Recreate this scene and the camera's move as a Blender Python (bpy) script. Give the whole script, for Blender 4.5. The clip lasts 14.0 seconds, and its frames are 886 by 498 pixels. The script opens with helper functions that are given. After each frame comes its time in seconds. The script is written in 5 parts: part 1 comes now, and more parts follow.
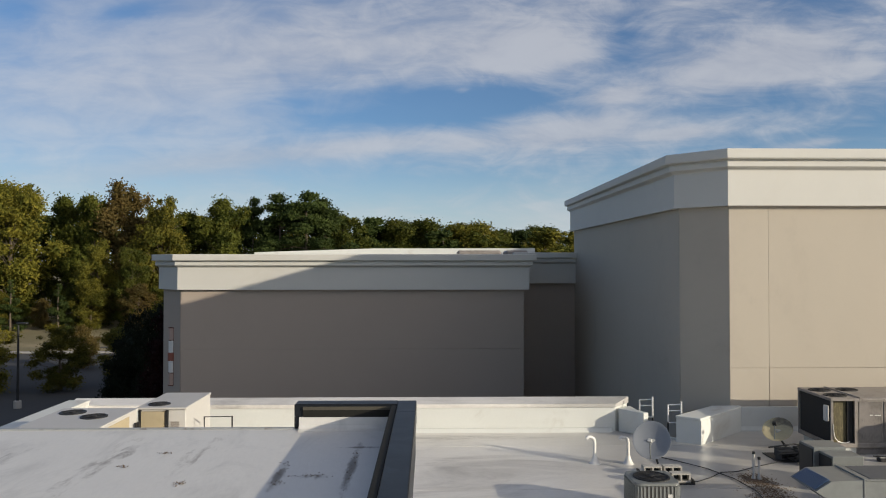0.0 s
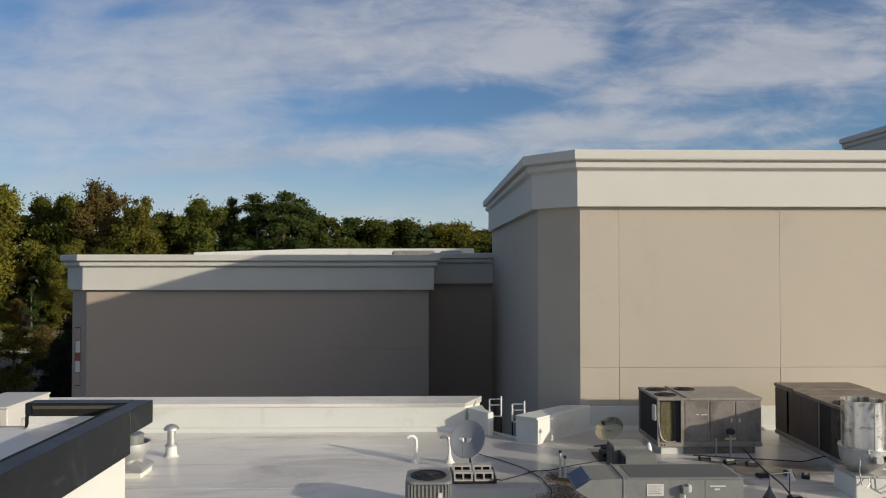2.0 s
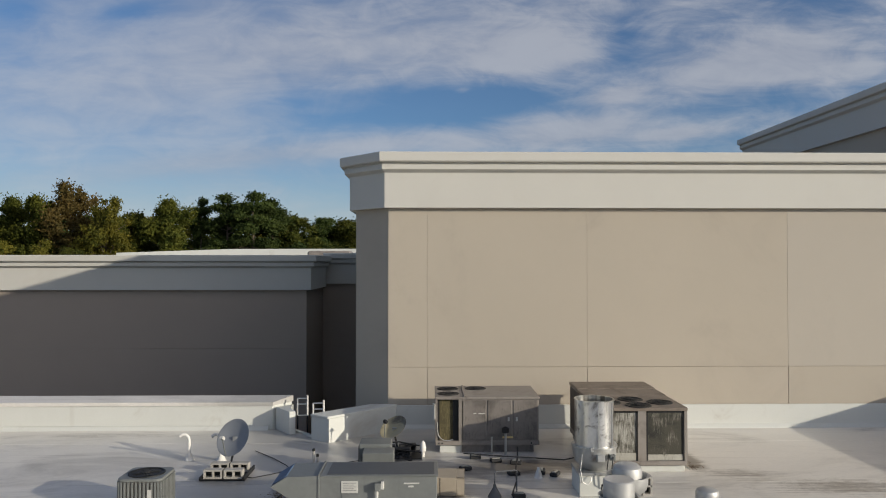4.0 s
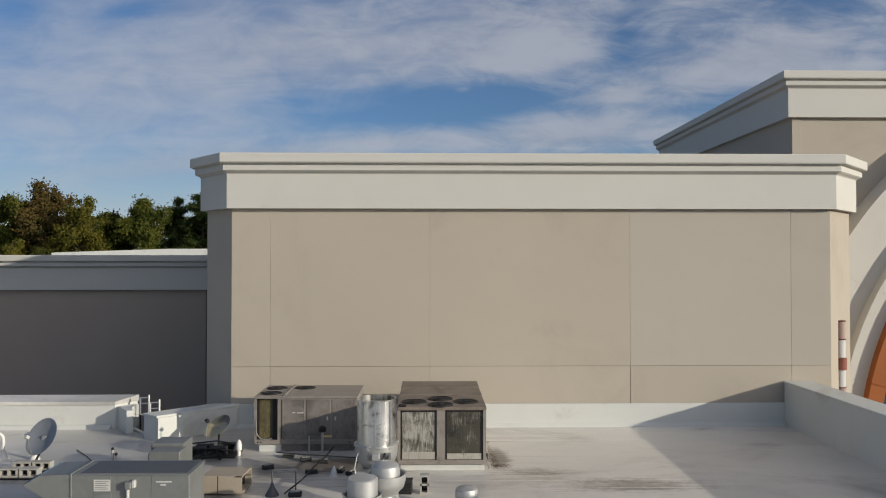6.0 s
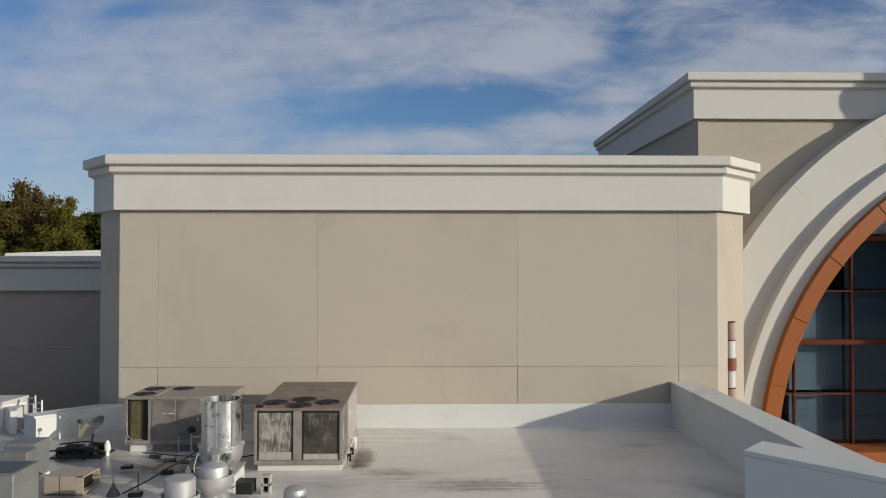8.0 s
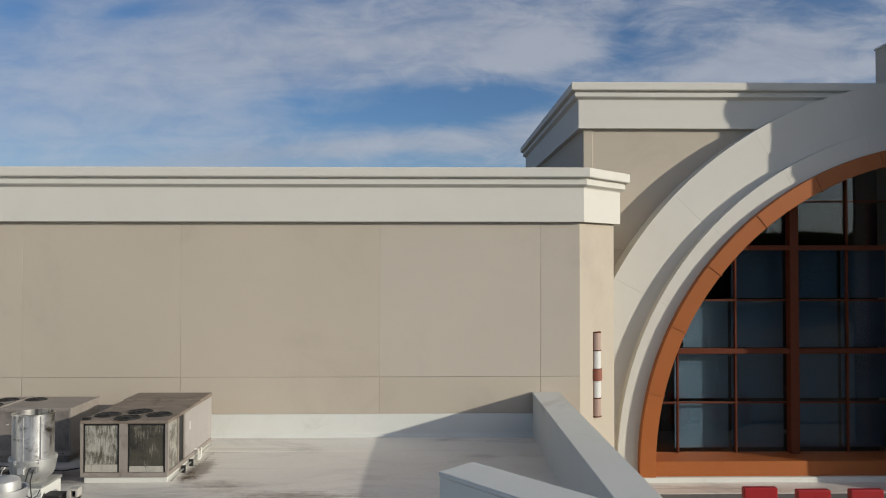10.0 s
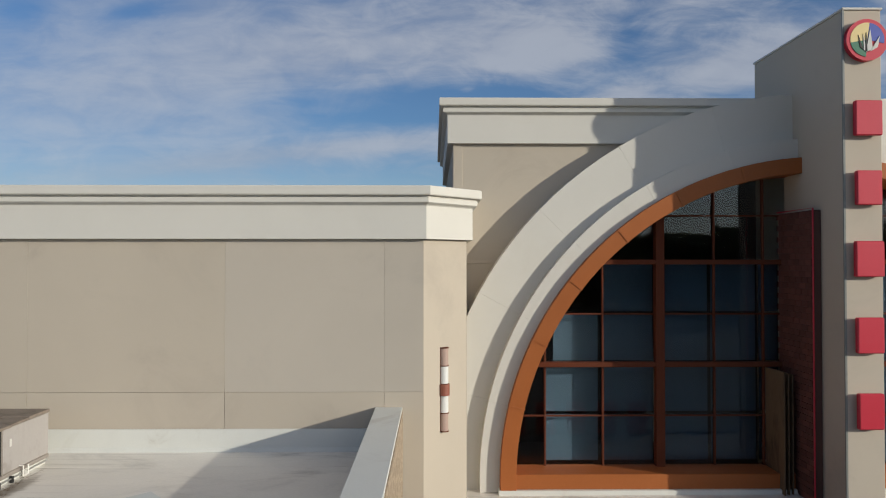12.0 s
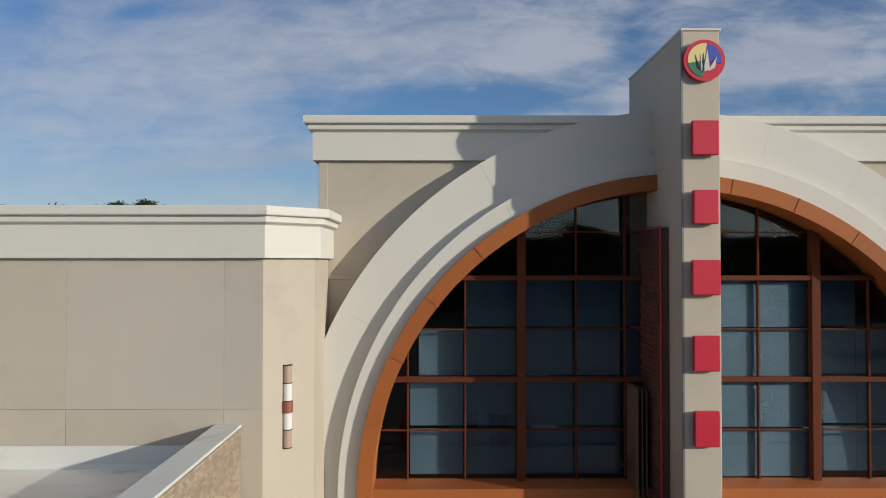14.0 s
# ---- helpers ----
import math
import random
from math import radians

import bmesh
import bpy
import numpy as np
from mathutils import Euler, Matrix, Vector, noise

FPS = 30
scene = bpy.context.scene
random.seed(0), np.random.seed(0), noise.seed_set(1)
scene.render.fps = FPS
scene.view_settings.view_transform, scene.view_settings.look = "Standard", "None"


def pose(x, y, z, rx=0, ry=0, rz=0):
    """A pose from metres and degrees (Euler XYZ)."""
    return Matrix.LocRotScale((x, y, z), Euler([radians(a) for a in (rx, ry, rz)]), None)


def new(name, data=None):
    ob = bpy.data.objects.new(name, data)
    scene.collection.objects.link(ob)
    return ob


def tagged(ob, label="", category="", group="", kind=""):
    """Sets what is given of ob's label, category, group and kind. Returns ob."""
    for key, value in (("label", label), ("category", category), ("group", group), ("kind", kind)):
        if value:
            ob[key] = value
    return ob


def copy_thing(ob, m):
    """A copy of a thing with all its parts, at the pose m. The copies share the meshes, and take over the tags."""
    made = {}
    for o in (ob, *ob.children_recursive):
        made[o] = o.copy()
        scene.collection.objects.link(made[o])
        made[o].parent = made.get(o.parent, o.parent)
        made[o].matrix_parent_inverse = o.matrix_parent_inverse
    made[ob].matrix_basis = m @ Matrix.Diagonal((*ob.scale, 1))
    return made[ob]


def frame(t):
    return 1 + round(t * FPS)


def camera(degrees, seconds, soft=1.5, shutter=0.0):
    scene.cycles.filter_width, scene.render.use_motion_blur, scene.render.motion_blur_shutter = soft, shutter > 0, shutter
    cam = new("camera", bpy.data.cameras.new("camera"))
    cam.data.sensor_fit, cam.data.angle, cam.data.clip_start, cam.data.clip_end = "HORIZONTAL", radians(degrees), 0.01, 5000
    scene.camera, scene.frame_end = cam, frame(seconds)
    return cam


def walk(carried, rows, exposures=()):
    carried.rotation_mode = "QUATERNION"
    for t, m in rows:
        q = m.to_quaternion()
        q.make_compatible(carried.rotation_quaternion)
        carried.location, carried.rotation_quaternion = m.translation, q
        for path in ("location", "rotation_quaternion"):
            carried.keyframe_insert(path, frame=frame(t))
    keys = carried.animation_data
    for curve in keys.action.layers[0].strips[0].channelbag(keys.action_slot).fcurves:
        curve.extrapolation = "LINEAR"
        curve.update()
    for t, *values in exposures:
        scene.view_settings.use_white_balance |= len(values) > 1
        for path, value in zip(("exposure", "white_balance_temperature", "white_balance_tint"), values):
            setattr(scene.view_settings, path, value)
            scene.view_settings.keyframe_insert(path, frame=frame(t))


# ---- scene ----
# ---- camera and path ----
cam = camera(62.6, 14.0, 1.05)
PATH = [
    (0, 0.000, -0.220, 4.904, -1.100, 1.050), (0.5, 0.865, -0.213, 4.903, -1.099, 1.050), (1, 1.875, -0.278, 4.914, -1.099, 1.050),
    (1.5, 3.073, -0.329, 4.912, -1.098, 1.050), (2, 4.361, -0.441, 4.916, -1.098, 1.050), (2.5, 5.737, -0.534, 4.916, -1.097, 1.050),
    (3, 7.155, -0.632, 4.914, -1.097, 1.050), (3.5, 8.591, -0.718, 4.926, -1.096, 1.050), (4.75, 12.032, -0.887, 4.948, -1.095, 1.025),
    (6, 14.756, -1.023, 4.963, -1.094, 1.000), (6.5, 15.617, -1.084, 4.969, -1.093, 1.000), (7, 16.428, -1.103, 4.962, -1.092, 1.000),
    (7.5, 17.271, -1.153, 4.976, -1.092, 1.000), (8, 18.172, -1.183, 4.998, -1.091, 1.000), (9.25, 20.717, -1.307, 5.164, -1.006, 1.000),
    (10.5, 23.658, -1.462, 5.468, -0.865, 1.000), (11, 24.875, -1.516, 5.602, -0.820, 1.000), (11.5, 26.123, -1.617, 5.733, -0.769, 1.000),
    (12, 27.343, -1.703, 5.852, -0.719, 1.000), (12.5, 28.616, -1.776, 5.959, -0.669, 1.000), (13, 29.898, -1.863, 6.086, -0.618, 1.000),
    (13.5, 31.191, -1.919, 6.264, -0.568, 1.000), (14, 32.481, -2.009, 6.443, -0.518, 1.000)]
walk(cam, [(t, pose(x, y, z, 90 + p, 0, w)) for t, x, y, z, w, p in PATH],
     [(0, 0.14, 7000, 7), (1.5, 0.06, 6980, 7), (3, -0.08, 6850, 7), (6, -0.21, 6650, 7), (10.5, -0.19, 6550, 6), (14, -0.14, 6500, 6)])

# ---- world and sun ----
SUN_WAY = Vector((-1.0, 0.585, -0.28)).normalized()
sun = new("sun", bpy.data.lights.new("sun", "SUN"))
sun.data.energy, sun.data.angle, sun.data.color = 3.95, radians(0.6), (1.0, 0.92, 0.815)
sun.rotation_mode = "QUATERNION"
sun.rotation_quaternion = SUN_WAY.to_track_quat("-Z", "Y")
sun.location = (60, -40, 40)
scene.view_settings.exposure = 0.0


class Tree:
    """Short hand for a node tree."""

    def __init__(self, tree):
        self.t = tree

    def add(self, kind, values=None, **props):
        n = self.t.nodes.new(kind)
        if "operation" in props:
            n.operation = props["operation"]
        if props.get("use_clamp"):
            n.use_clamp = True
        if "data_type" in props:
            n.data_type = props["data_type"]
        if "interpolation_type" in props:
            n.interpolation_type = props["interpolation_type"]
        for k, v in (values or {}).items():
            if isinstance(v, bpy.types.NodeSocket):
                self.t.links.new(v, n.inputs[k])
            else:
                n.inputs[k].default_value = v
        return n

    def math(self, op, a, b=0.0, c=None, clamp=False):
        n = self.add("ShaderNodeMath", {0: a, 1: b}, operation=op, use_clamp=clamp)
        if c is not None:
            if isinstance(c, bpy.types.NodeSocket):
                self.t.links.new(c, n.inputs[2])
            else:
                n.inputs[2].default_value = c
        return n.outputs[0]

    def mix(self, f, a, b):
        n = self.add("ShaderNodeMix", data_type="RGBA")
        for i, v in ((0, f), (6, a), (7, b)):
            if isinstance(v, bpy.types.NodeSocket):
                self.t.links.new(v, n.inputs[i])
            else:
                n.inputs[i].default_value = v if i == 0 else (*v, 1.0)[:4]
        return n.outputs[2]

    def ramp(self, f, lo, hi):
        return self.add("ShaderNodeMapRange", {0: f, 1: lo, 2: hi}, interpolation_type="SMOOTHSTEP").outputs[0]

    def noise(self, vec, scale, detail=4.0, rough=0.55, warp=0.0):
        return self.add("ShaderNodeTexNoise", {"Vector": vec, "Scale": scale, "Detail": detail, "Roughness": rough, "Distortion": warp}).outputs[0]


world = bpy.data.worlds.new("world")
scene.world = world
world.use_nodes = True
world.node_tree.nodes.clear()
w = Tree(world.node_tree)
sky = w.add("ShaderNodeTexSky")
sky.sky_type, sky.sun_disc, sky.sun_elevation, sky.sun_rotation = "NISHITA", False, radians(13.4), math.atan2(1.0, -0.585)
sky.altitude, sky.air_density, sky.dust_density, sky.ozone_density = 300, 1.0, 0.2, 4.2
way = w.add("ShaderNodeTexCoord").outputs["Generated"]
sep = w.add("ShaderNodeSeparateXYZ", {0: way})
# where the cloud banks stand and where blue shows: slope across, slope up, their widths, weight
ahead = w.math("MAXIMUM", w.math("ABSOLUTE", sep.outputs[1]), 0.30)
across, upward = w.math("DIVIDE", sep.outputs[0], ahead), w.math("DIVIDE", sep.outputs[2], ahead)
plane = w.add("ShaderNodeCombineXYZ", {0: across, 1: upward, 2: w.math("SIGN", sep.outputs[1])}).outputs[0]
turned = w.add("ShaderNodeMapping", {"Vector": plane, "Rotation": (0, 0, radians(-9)), "Scale": (1.0, 2.7, 1.0)}).outputs[0]
veil = w.add("ShaderNodeMapping", {"Vector": plane, "Rotation": (0, 0, radians(-14)), "Scale": (1.0, 4.5, 1.0)}).outputs[0]
sheet = w.noise(turned, 2.1, 5.0, 0.50, 0.25)
wisps = w.noise(veil, 4.6, 8.0, 0.60, 0.5)
puffs = w.add("ShaderNodeMapping", {"Vector": plane, "Rotation": (0, 0, radians(-16)), "Scale": (1.0, 1.9, 1.0)}).outputs[0]
tufts = w.noise(puffs, 11.0, 7.0, 0.60, 0.9)
cover = w.math("ADD", w.math("MULTIPLY", sheet, 0.34), w.math("ADD", w.math("MULTIPLY", wisps, 0.36), w.math("MULTIPLY", tufts, 0.30)))
# a smooth veil to the west, broken cloud to the east
amount = w.add("ShaderNodeMapRange", {0: across, 1: -0.30, 2: 0.12, 3: 0.46, 4: 1.15}).outputs[0]
cover = w.math("ADD", w.math("MULTIPLY", w.math("SUBTRACT", cover, 0.5), amount), 0.5)
BANKS = [(-0.47, 0.244, 0.36, 0.110, 0.10), (-0.11, 0.300, 0.26, 0.050, 0.14), (0.132, 0.290, 0.10, 0.038, 0.18), (0.50, 0.285, 0.20, 0.060, 0.26),
         (0.195, 0.178, 0.115, 0.022, 0.25), (0.257, 0.232, 0.042, 0.014, 0.23), (-0.046, 0.163, 0.14, 0.014, 0.12), (0.346, 0.178, 0.058, 0.010, 0.22),
         (0.536, 0.166, 0.062, 0.007, 0.18), (-0.263, 0.143, 0.22, 0.017, 0.10), (0.047, 0.160, 0.040, 0.008, 0.09), (0.047, 0.236, 0.011, 0.005, 0.10)]
GAPS = [(0.05, 0.220, 0.18, 0.026, -0.20), (0.272, 0.306, 0.040, 0.047, -0.13), (0.43, 0.220, 0.12, 0.020, -0.16), (-0.155, 0.225, 0.095, 0.014, -0.09),
        (-0.41, 0.345, 0.05, 0.014, -0.13), (-0.565, 0.345, 0.04, 0.023, -0.10), (0.16, 0.125, 0.26, 0.016, -0.06)]
for a0, e0, sa, se, weight in BANKS + GAPS:
    da = w.math("DIVIDE", w.math("SUBTRACT", across, a0), sa)
    de = w.math("DIVIDE", w.math("SUBTRACT", w.math("SUBTRACT", upward, e0), w.math("MULTIPLY", w.math("SUBTRACT", across, a0), 0.12)), se)
    far = w.math("ADD", w.math("MULTIPLY", da, da), w.math("MULTIPLY", de, de))
    cover = w.math("ADD", cover, w.math("MULTIPLY", w.math("POWER", 2.718, w.math("MULTIPLY", far, -1.0)), weight))
cloud = w.math("ADD", w.math("MULTIPLY", w.ramp(cover, 0.38, 0.72), 0.68), 0.05)
# broken veil overhead, clear low down behind
front = w.add("ShaderNodeMapRange", {0: sep.outputs[1], 1: -0.2, 2: 0.45, 3: 0.10, 4: 1.0}).outputs[0]
front = w.math("MULTIPLY", front, w.add("ShaderNodeMapRange", {0: sep.outputs[2], 1: 0.70, 2: 0.36, 3: 0.5, 4: 1.0}).outputs[0])
over = w.add("ShaderNodeMapRange", {0: sep.outputs[2], 1: 0.35, 2: 0.75, 3: 0.0, 4: 0.70}).outputs[0]
cloud = w.math("MULTIPLY", cloud, w.math("MAXIMUM", front, over))
haze = w.math("MULTIPLY", w.ramp(sep.outputs[2], 0.17, 0.0), 0.75)
tone = w.mix(w.ramp(w.math("ADD", w.math("MULTIPLY", wisps, 0.6), w.math("MULTIPLY", tufts, 0.4)), 0.35, 0.65), (0.410, 0.432, 0.520), (0.520, 0.535, 0.605))
tone = w.mix(over, tone, (0.60, 0.55, 0.485))
dim = w.add("ShaderNodeVectorMath", {0: sky.outputs[0], 1: (0.088, 0.097, 0.111)}, operation="MULTIPLY").outputs[0]
air = w.mix(haze, (0, 0, 0), (0.46, 0.56, 0.66))
w.t.links.new(dim, air.node.inputs[6])
shade = w.mix(cloud, air, tone)
# bright thin veil round the sun
sunward = w.add("ShaderNodeVectorMath", {0: way, 1: tuple(-SUN_WAY)}, operation="DOT_PRODUCT").outputs["Value"]
glow = w.math("MULTIPLY", w.math("POWER", w.math("MAXIMUM", sunward, 0.0), 5.0), 1.2)
glow = w.math("ADD", glow, w.math("MULTIPLY", w.math("MAXIMUM", w.math("MULTIPLY", sep.outputs[1], -1.0), 0.0), 0.10))
glow = w.add("ShaderNodeVectorMath", {0: (1.0, 0.86, 0.70), "Scale": glow}, operation="SCALE").outputs[0]
shade = w.add("ShaderNodeVectorMath", {0: shade, 1: glow}, operation="ADD").outputs[0]
back = w.add("ShaderNodeBackground", {0: shade, 1: 1.0})
w.add("ShaderNodeOutputWorld", {0: back.outputs[0]})


# ---- materials ----
def material(name, base, rough=0.7, metal=0.0, vary=0.12, grain=30.0, patch=0.7, bump=0.15, stain=None, stain_at=(0.58, 0.75), stain_scale=0.5,
             streak=0.0, streak_at=(0.56, 0.74), stretch=(1, 1, 1), random_tint=0.0, coat=0.0, second=None, smear=None, island=0.0, spots=None, crust=None, drag=(0.20, 4.5, 1.0), calm=(0.42, 0.62), gloss=0.5, film=None):
    m = bpy.data.materials.new(name)
    m.use_nodes = True
    n = Tree(m.node_tree)
    m.node_tree.nodes.clear()
    place = n.add("ShaderNodeNewGeometry").outputs["Position"]
    place = n.add("ShaderNodeMapping", {"Vector": place, "Scale": stretch}).outputs[0]
    fine, broad = n.noise(place, grain, 3.0), n.noise(place, patch, 5.0, 0.6, 0.4)
    k = n.math("ADD", n.math("MULTIPLY", fine, vary), n.math("MULTIPLY", broad, 1.6 * vary))
    k = n.math("ADD", k, 1.0 - 1.3 * vary)
    if random_tint:
        k = n.math("ADD", k, n.math("MULTIPLY", n.math("SUBTRACT", n.add("ShaderNodeObjectInfo").outputs["Random"], 0.5), random_tint))
    col = n.mix(0.0, base, base)
    if second:
        col = n.mix(n.ramp(broad, 0.4, 0.62), base, second)
    if stain:
        mask = n.ramp(n.noise(place, stain_scale, 6.0, 0.65, 0.8), *stain_at)
        if streak:
            long = n.add("ShaderNodeMapping", {"Vector": place, "Scale": (6.0, 6.0, 0.35)}).outputs[0]
            mask = n.math("MAXIMUM", mask, n.math("MULTIPLY", n.ramp(n.noise(long, streak, 4.0), *streak_at), 0.8))
        col = n.mix(mask, col, stain)
    if smear:
        drawn = n.add("ShaderNodeMapping", {"Vector": place, "Scale": (0.22, 2.6, 1.0)}).outputs[0]
        lines = n.ramp(n.noise(drawn, 1.3, 6.0, 0.6, 0.5), 0.52, 0.72)
        where = n.ramp(n.noise(place, 0.16, 3.0), *calm)
        col = n.mix(n.math("MULTIPLY", n.math("MULTIPLY", lines, where), 0.75), col, smear)
    if spots:
        flatp = n.add("ShaderNodeSeparateXYZ", {0: n.add("ShaderNodeNewGeometry").outputs["Position"]})
        total = None
        for x, y, sx, sy, amount in spots:
            ax, ay = (n.math("DIVIDE", n.math("SUBTRACT", flatp.outputs[i], v), d) for i, v, d in ((0, x, sx), (1, y, sy)))
            g = n.math("MULTIPLY", n.math("POWER", 2.718, n.math("MULTIPLY", n.math("ADD", n.math("MULTIPLY", ax, ax), n.math("MULTIPLY", ay, ay)), -1.0)), amount)
            total = g if total is None else n.math("MAXIMUM", total, g)
        drawn = n.add("ShaderNodeMapping", {"Vector": place, "Scale": drag}).outputs[0]
        rag = n.math("ADD", n.math("MULTIPLY", n.noise(drawn, 2.6, 8.0, 0.68, 0.6), 0.6), n.math("MULTIPLY", n.noise(place, 5.0, 6.0, 0.7), 0.4))
        mask = n.ramp(n.math("ADD", rag, n.math("MULTIPLY", total, 0.75)), 0.60, 0.86)
        col = n.mix(n.math("MULTIPLY", mask, 0.85), col, (0.115, 0.09, 0.066))
    if film:
        fp = n.add("ShaderNodeSeparateXYZ", {0: n.add("ShaderNodeNewGeometry").outputs["Position"]})
        edge = n.math("ADD", fp.outputs[0], n.math("MULTIPLY", n.noise(place, 0.22, 4.0, 0.6, 0.5), 9.0))
        near = n.math("MULTIPLY", n.ramp(edge, film[1] + 4.5, film[1] - 0.5), n.ramp(edge, film[2], film[2] + 4.0))
        south = n.math("ADD", fp.outputs[1], n.math("MULTIPLY", n.noise(place, 0.5, 4.0, 0.6, 0.5), 5.0))
        near = n.math("MULTIPLY", near, n.ramp(south, 12.0, 15.5))
        col = n.mix(n.math("MULTIPLY", near, 0.85), col, film[0])
    if crust:
        cp = n.add("ShaderNodeMapping", {"Vector": place, "Scale": (34.0, 34.0, 3.2)}).outputs[0]
        drip = n.noise(cp, 1.0, 8.0, 0.72, 0.8)
        blot = n.noise(place, 3.1, 6.0, 0.6, 0.5)
        mask = n.ramp(n.math("ADD", n.math("MULTIPLY", drip, 0.6), n.math("MULTIPLY", blot, 0.4)), crust[1] - 0.05, crust[1] + 0.13)
        col = n.mix(n.math("MULTIPLY", mask, 0.9), col, crust[0])
    if island:
        k = n.math("ADD", k, n.math("MULTIPLY", n.math("SUBTRACT", n.add("ShaderNodeNewGeometry").outputs["Random Per Island"], 0.5), island))
    tint = n.add("ShaderNodeCombineXYZ", {0: k, 1: k, 2: k}).outputs[0]
    col = n.add("ShaderNodeVectorMath", {0: col, 1: tint}, operation="MULTIPLY").outputs[0]
    rr = n.math("ADD", rough - 0.08, n.math("MULTIPLY", broad, 0.16), clamp=True)
    b = n.add("ShaderNodeBump", {"Height": n.math("ADD", fine, n.math("MULTIPLY", broad, 0.6)), "Strength": bump, "Distance": 0.02})
    s = n.add("ShaderNodeBsdfPrincipled", {"Base Color": col, "Roughness": rr, "Metallic": metal, "Normal": b.outputs[0], "Coat Weight": coat, "Specular IOR Level": gloss})
    n.add("ShaderNodeOutputMaterial", {0: s.outputs[0]})
    return m


STUCCO = material("stucco_beige", (0.464, 0.408, 0.330), 0.85, vary=0.07, grain=60, patch=0.35, bump=0.12, random_tint=0.05, stain=(0.405, 0.352, 0.288), stain_at=(0.5, 0.8), stain_scale=0.3)
STUCCO_PALE = material("stucco_beige_pale", (0.460, 0.412, 0.345), 0.85, vary=0.07, grain=60, patch=0.35, bump=0.12, random_tint=0.04, stain=(0.415, 0.37, 0.312), stain_at=(0.5, 0.8), stain_scale=0.3)
STUCCO_GREY = material("stucco_taupe", (0.415, 0.342, 0.280), 0.85, vary=0.07, grain=60, patch=0.35, bump=0.12)
TRIM = material("stucco_cream", (0.60, 0.58, 0.525), 0.8, vary=0.06, grain=70, patch=0.5, bump=0.1, stain=(0.56, 0.53, 0.47), stain_at=(0.55, 0.85), stain_scale=0.4)
PENT = material("penthouse_membrane", (0.67, 0.65, 0.605), 0.5, vary=0.10, grain=14, patch=0.8, bump=0.12, stain=(0.50, 0.485, 0.455), stain_at=(0.48, 0.78), stain_scale=0.8, stretch=(1.5, 0.6, 1),
                drag=(1.6, 0.9, 1.0), spots=[(-1.0, 9.2, 0.07, 1.1, 0.52), (-1.0, 10.3, 0.3, 0.07, 0.42), (-1.88, 9.0, 0.07, 0.45, 0.52), (-4.3, 9.6, 0.22, 1.8, 0.26), (-3.2, 10.0, 0.15, 1.2, 0.26), (-5.8, 9.6, 0.3, 1.2, 0.22), (-1.45, 8.9, 0.25, 0.12, 0.3)])
MEMBRANE = material("roof_membrane", (0.725, 0.69, 0.632), 0.31, film=((0.42, 0.405, 0.375), 13.0, 6.5), gloss=0.8, calm=(0.48, 0.67), vary=0.19, grain=14, patch=0.45, bump=0.12, stain=(0.36, 0.335, 0.30), stain_at=(0.46, 0.78), stain_scale=0.35, stretch=(0.65, 1.35, 1), smear=(0.24, 0.205, 0.165),
                    spots=[(12.3, 16.9, 2.2, 0.9, 0.55), (10.6, 16.2, 1.5, 1.0, 0.42), (6.9, 14.0, 1.0, 1.2, 0.70), (6.0, 14.45, 0.55, 0.22, 0.95), (5.7, 15.9, 1.3, 0.5, 0.55), (7.6, 17.6, 1.0, 0.35, 0.5), (7.1, 16.0, 0.6, 0.9, 0.62), (16.5, 17.4, 0.35, 1.2, 0.55), (17.2, 16.2, 1.2, 0.5, 0.36),
                           (19.2, 15.2, 2.3, 0.7, 0.37), (20.8, 13.5, 2.4, 0.6, 0.36), (15.0, 13.2, 2.6, 0.8, 0.30), (9.0, 17.6, 1.2, 0.6, 0.6), (10.2, 14.6, 0.9, 0.5, 0.55), (-2.6, 15.6, 1.5, 0.3, 0.24), (1.5, 20.2, 4.0, 0.25, 0.26)])
WHITE = material("white_coating", (0.635, 0.64, 0.595), 0.6, vary=0.07, grain=25, patch=0.8, bump=0.05, stain=(0.50, 0.475, 0.42), stain_at=(0.52, 0.80), stain_scale=0.7, streak=0.25, streak_at=(0.68, 0.95))
BRONZE = material("dark_bronze_metal", (0.013, 0.015, 0.018), 0.40, 0.0, gloss=0.22, vary=0.35, grain=8, patch=2.2, bump=0.05, stain=(0.050, 0.056, 0.066), stain_at=(0.56, 0.80), stain_scale=1.6, streak=0.28, streak_at=(0.66, 0.80))
COPPER = material("copper_paint", (0.335, 0.106, 0.030), 0.5, 0.0, gloss=0.25, vary=0.12, grain=12, patch=0.9, bump=0.08, random_tint=0.12)
RUST = material("brown_metal", (0.112, 0.033, 0.016), 0.65, 0.0, gloss=0.12, vary=0.12, grain=12, patch=0.9, bump=0.05)
STACK = material("streaked_galvanised_pipe", (0.74, 0.73, 0.70), 0.30, 0.95, vary=0.25, grain=9, patch=1.5, bump=0.06, stain=(0.10, 0.082, 0.062), stain_at=(0.49, 0.68), stain_scale=2.2, streak=0.75, streak_at=(0.53, 0.68))
GALV = material("galvanised_sheet", (0.50, 0.50, 0.48), 0.48, 0.75, vary=0.18, grain=9, patch=1.5, bump=0.06, stain=(0.22, 0.18, 0.14), stain_at=(0.56, 0.78), stain_scale=1.8, streak=0.7)
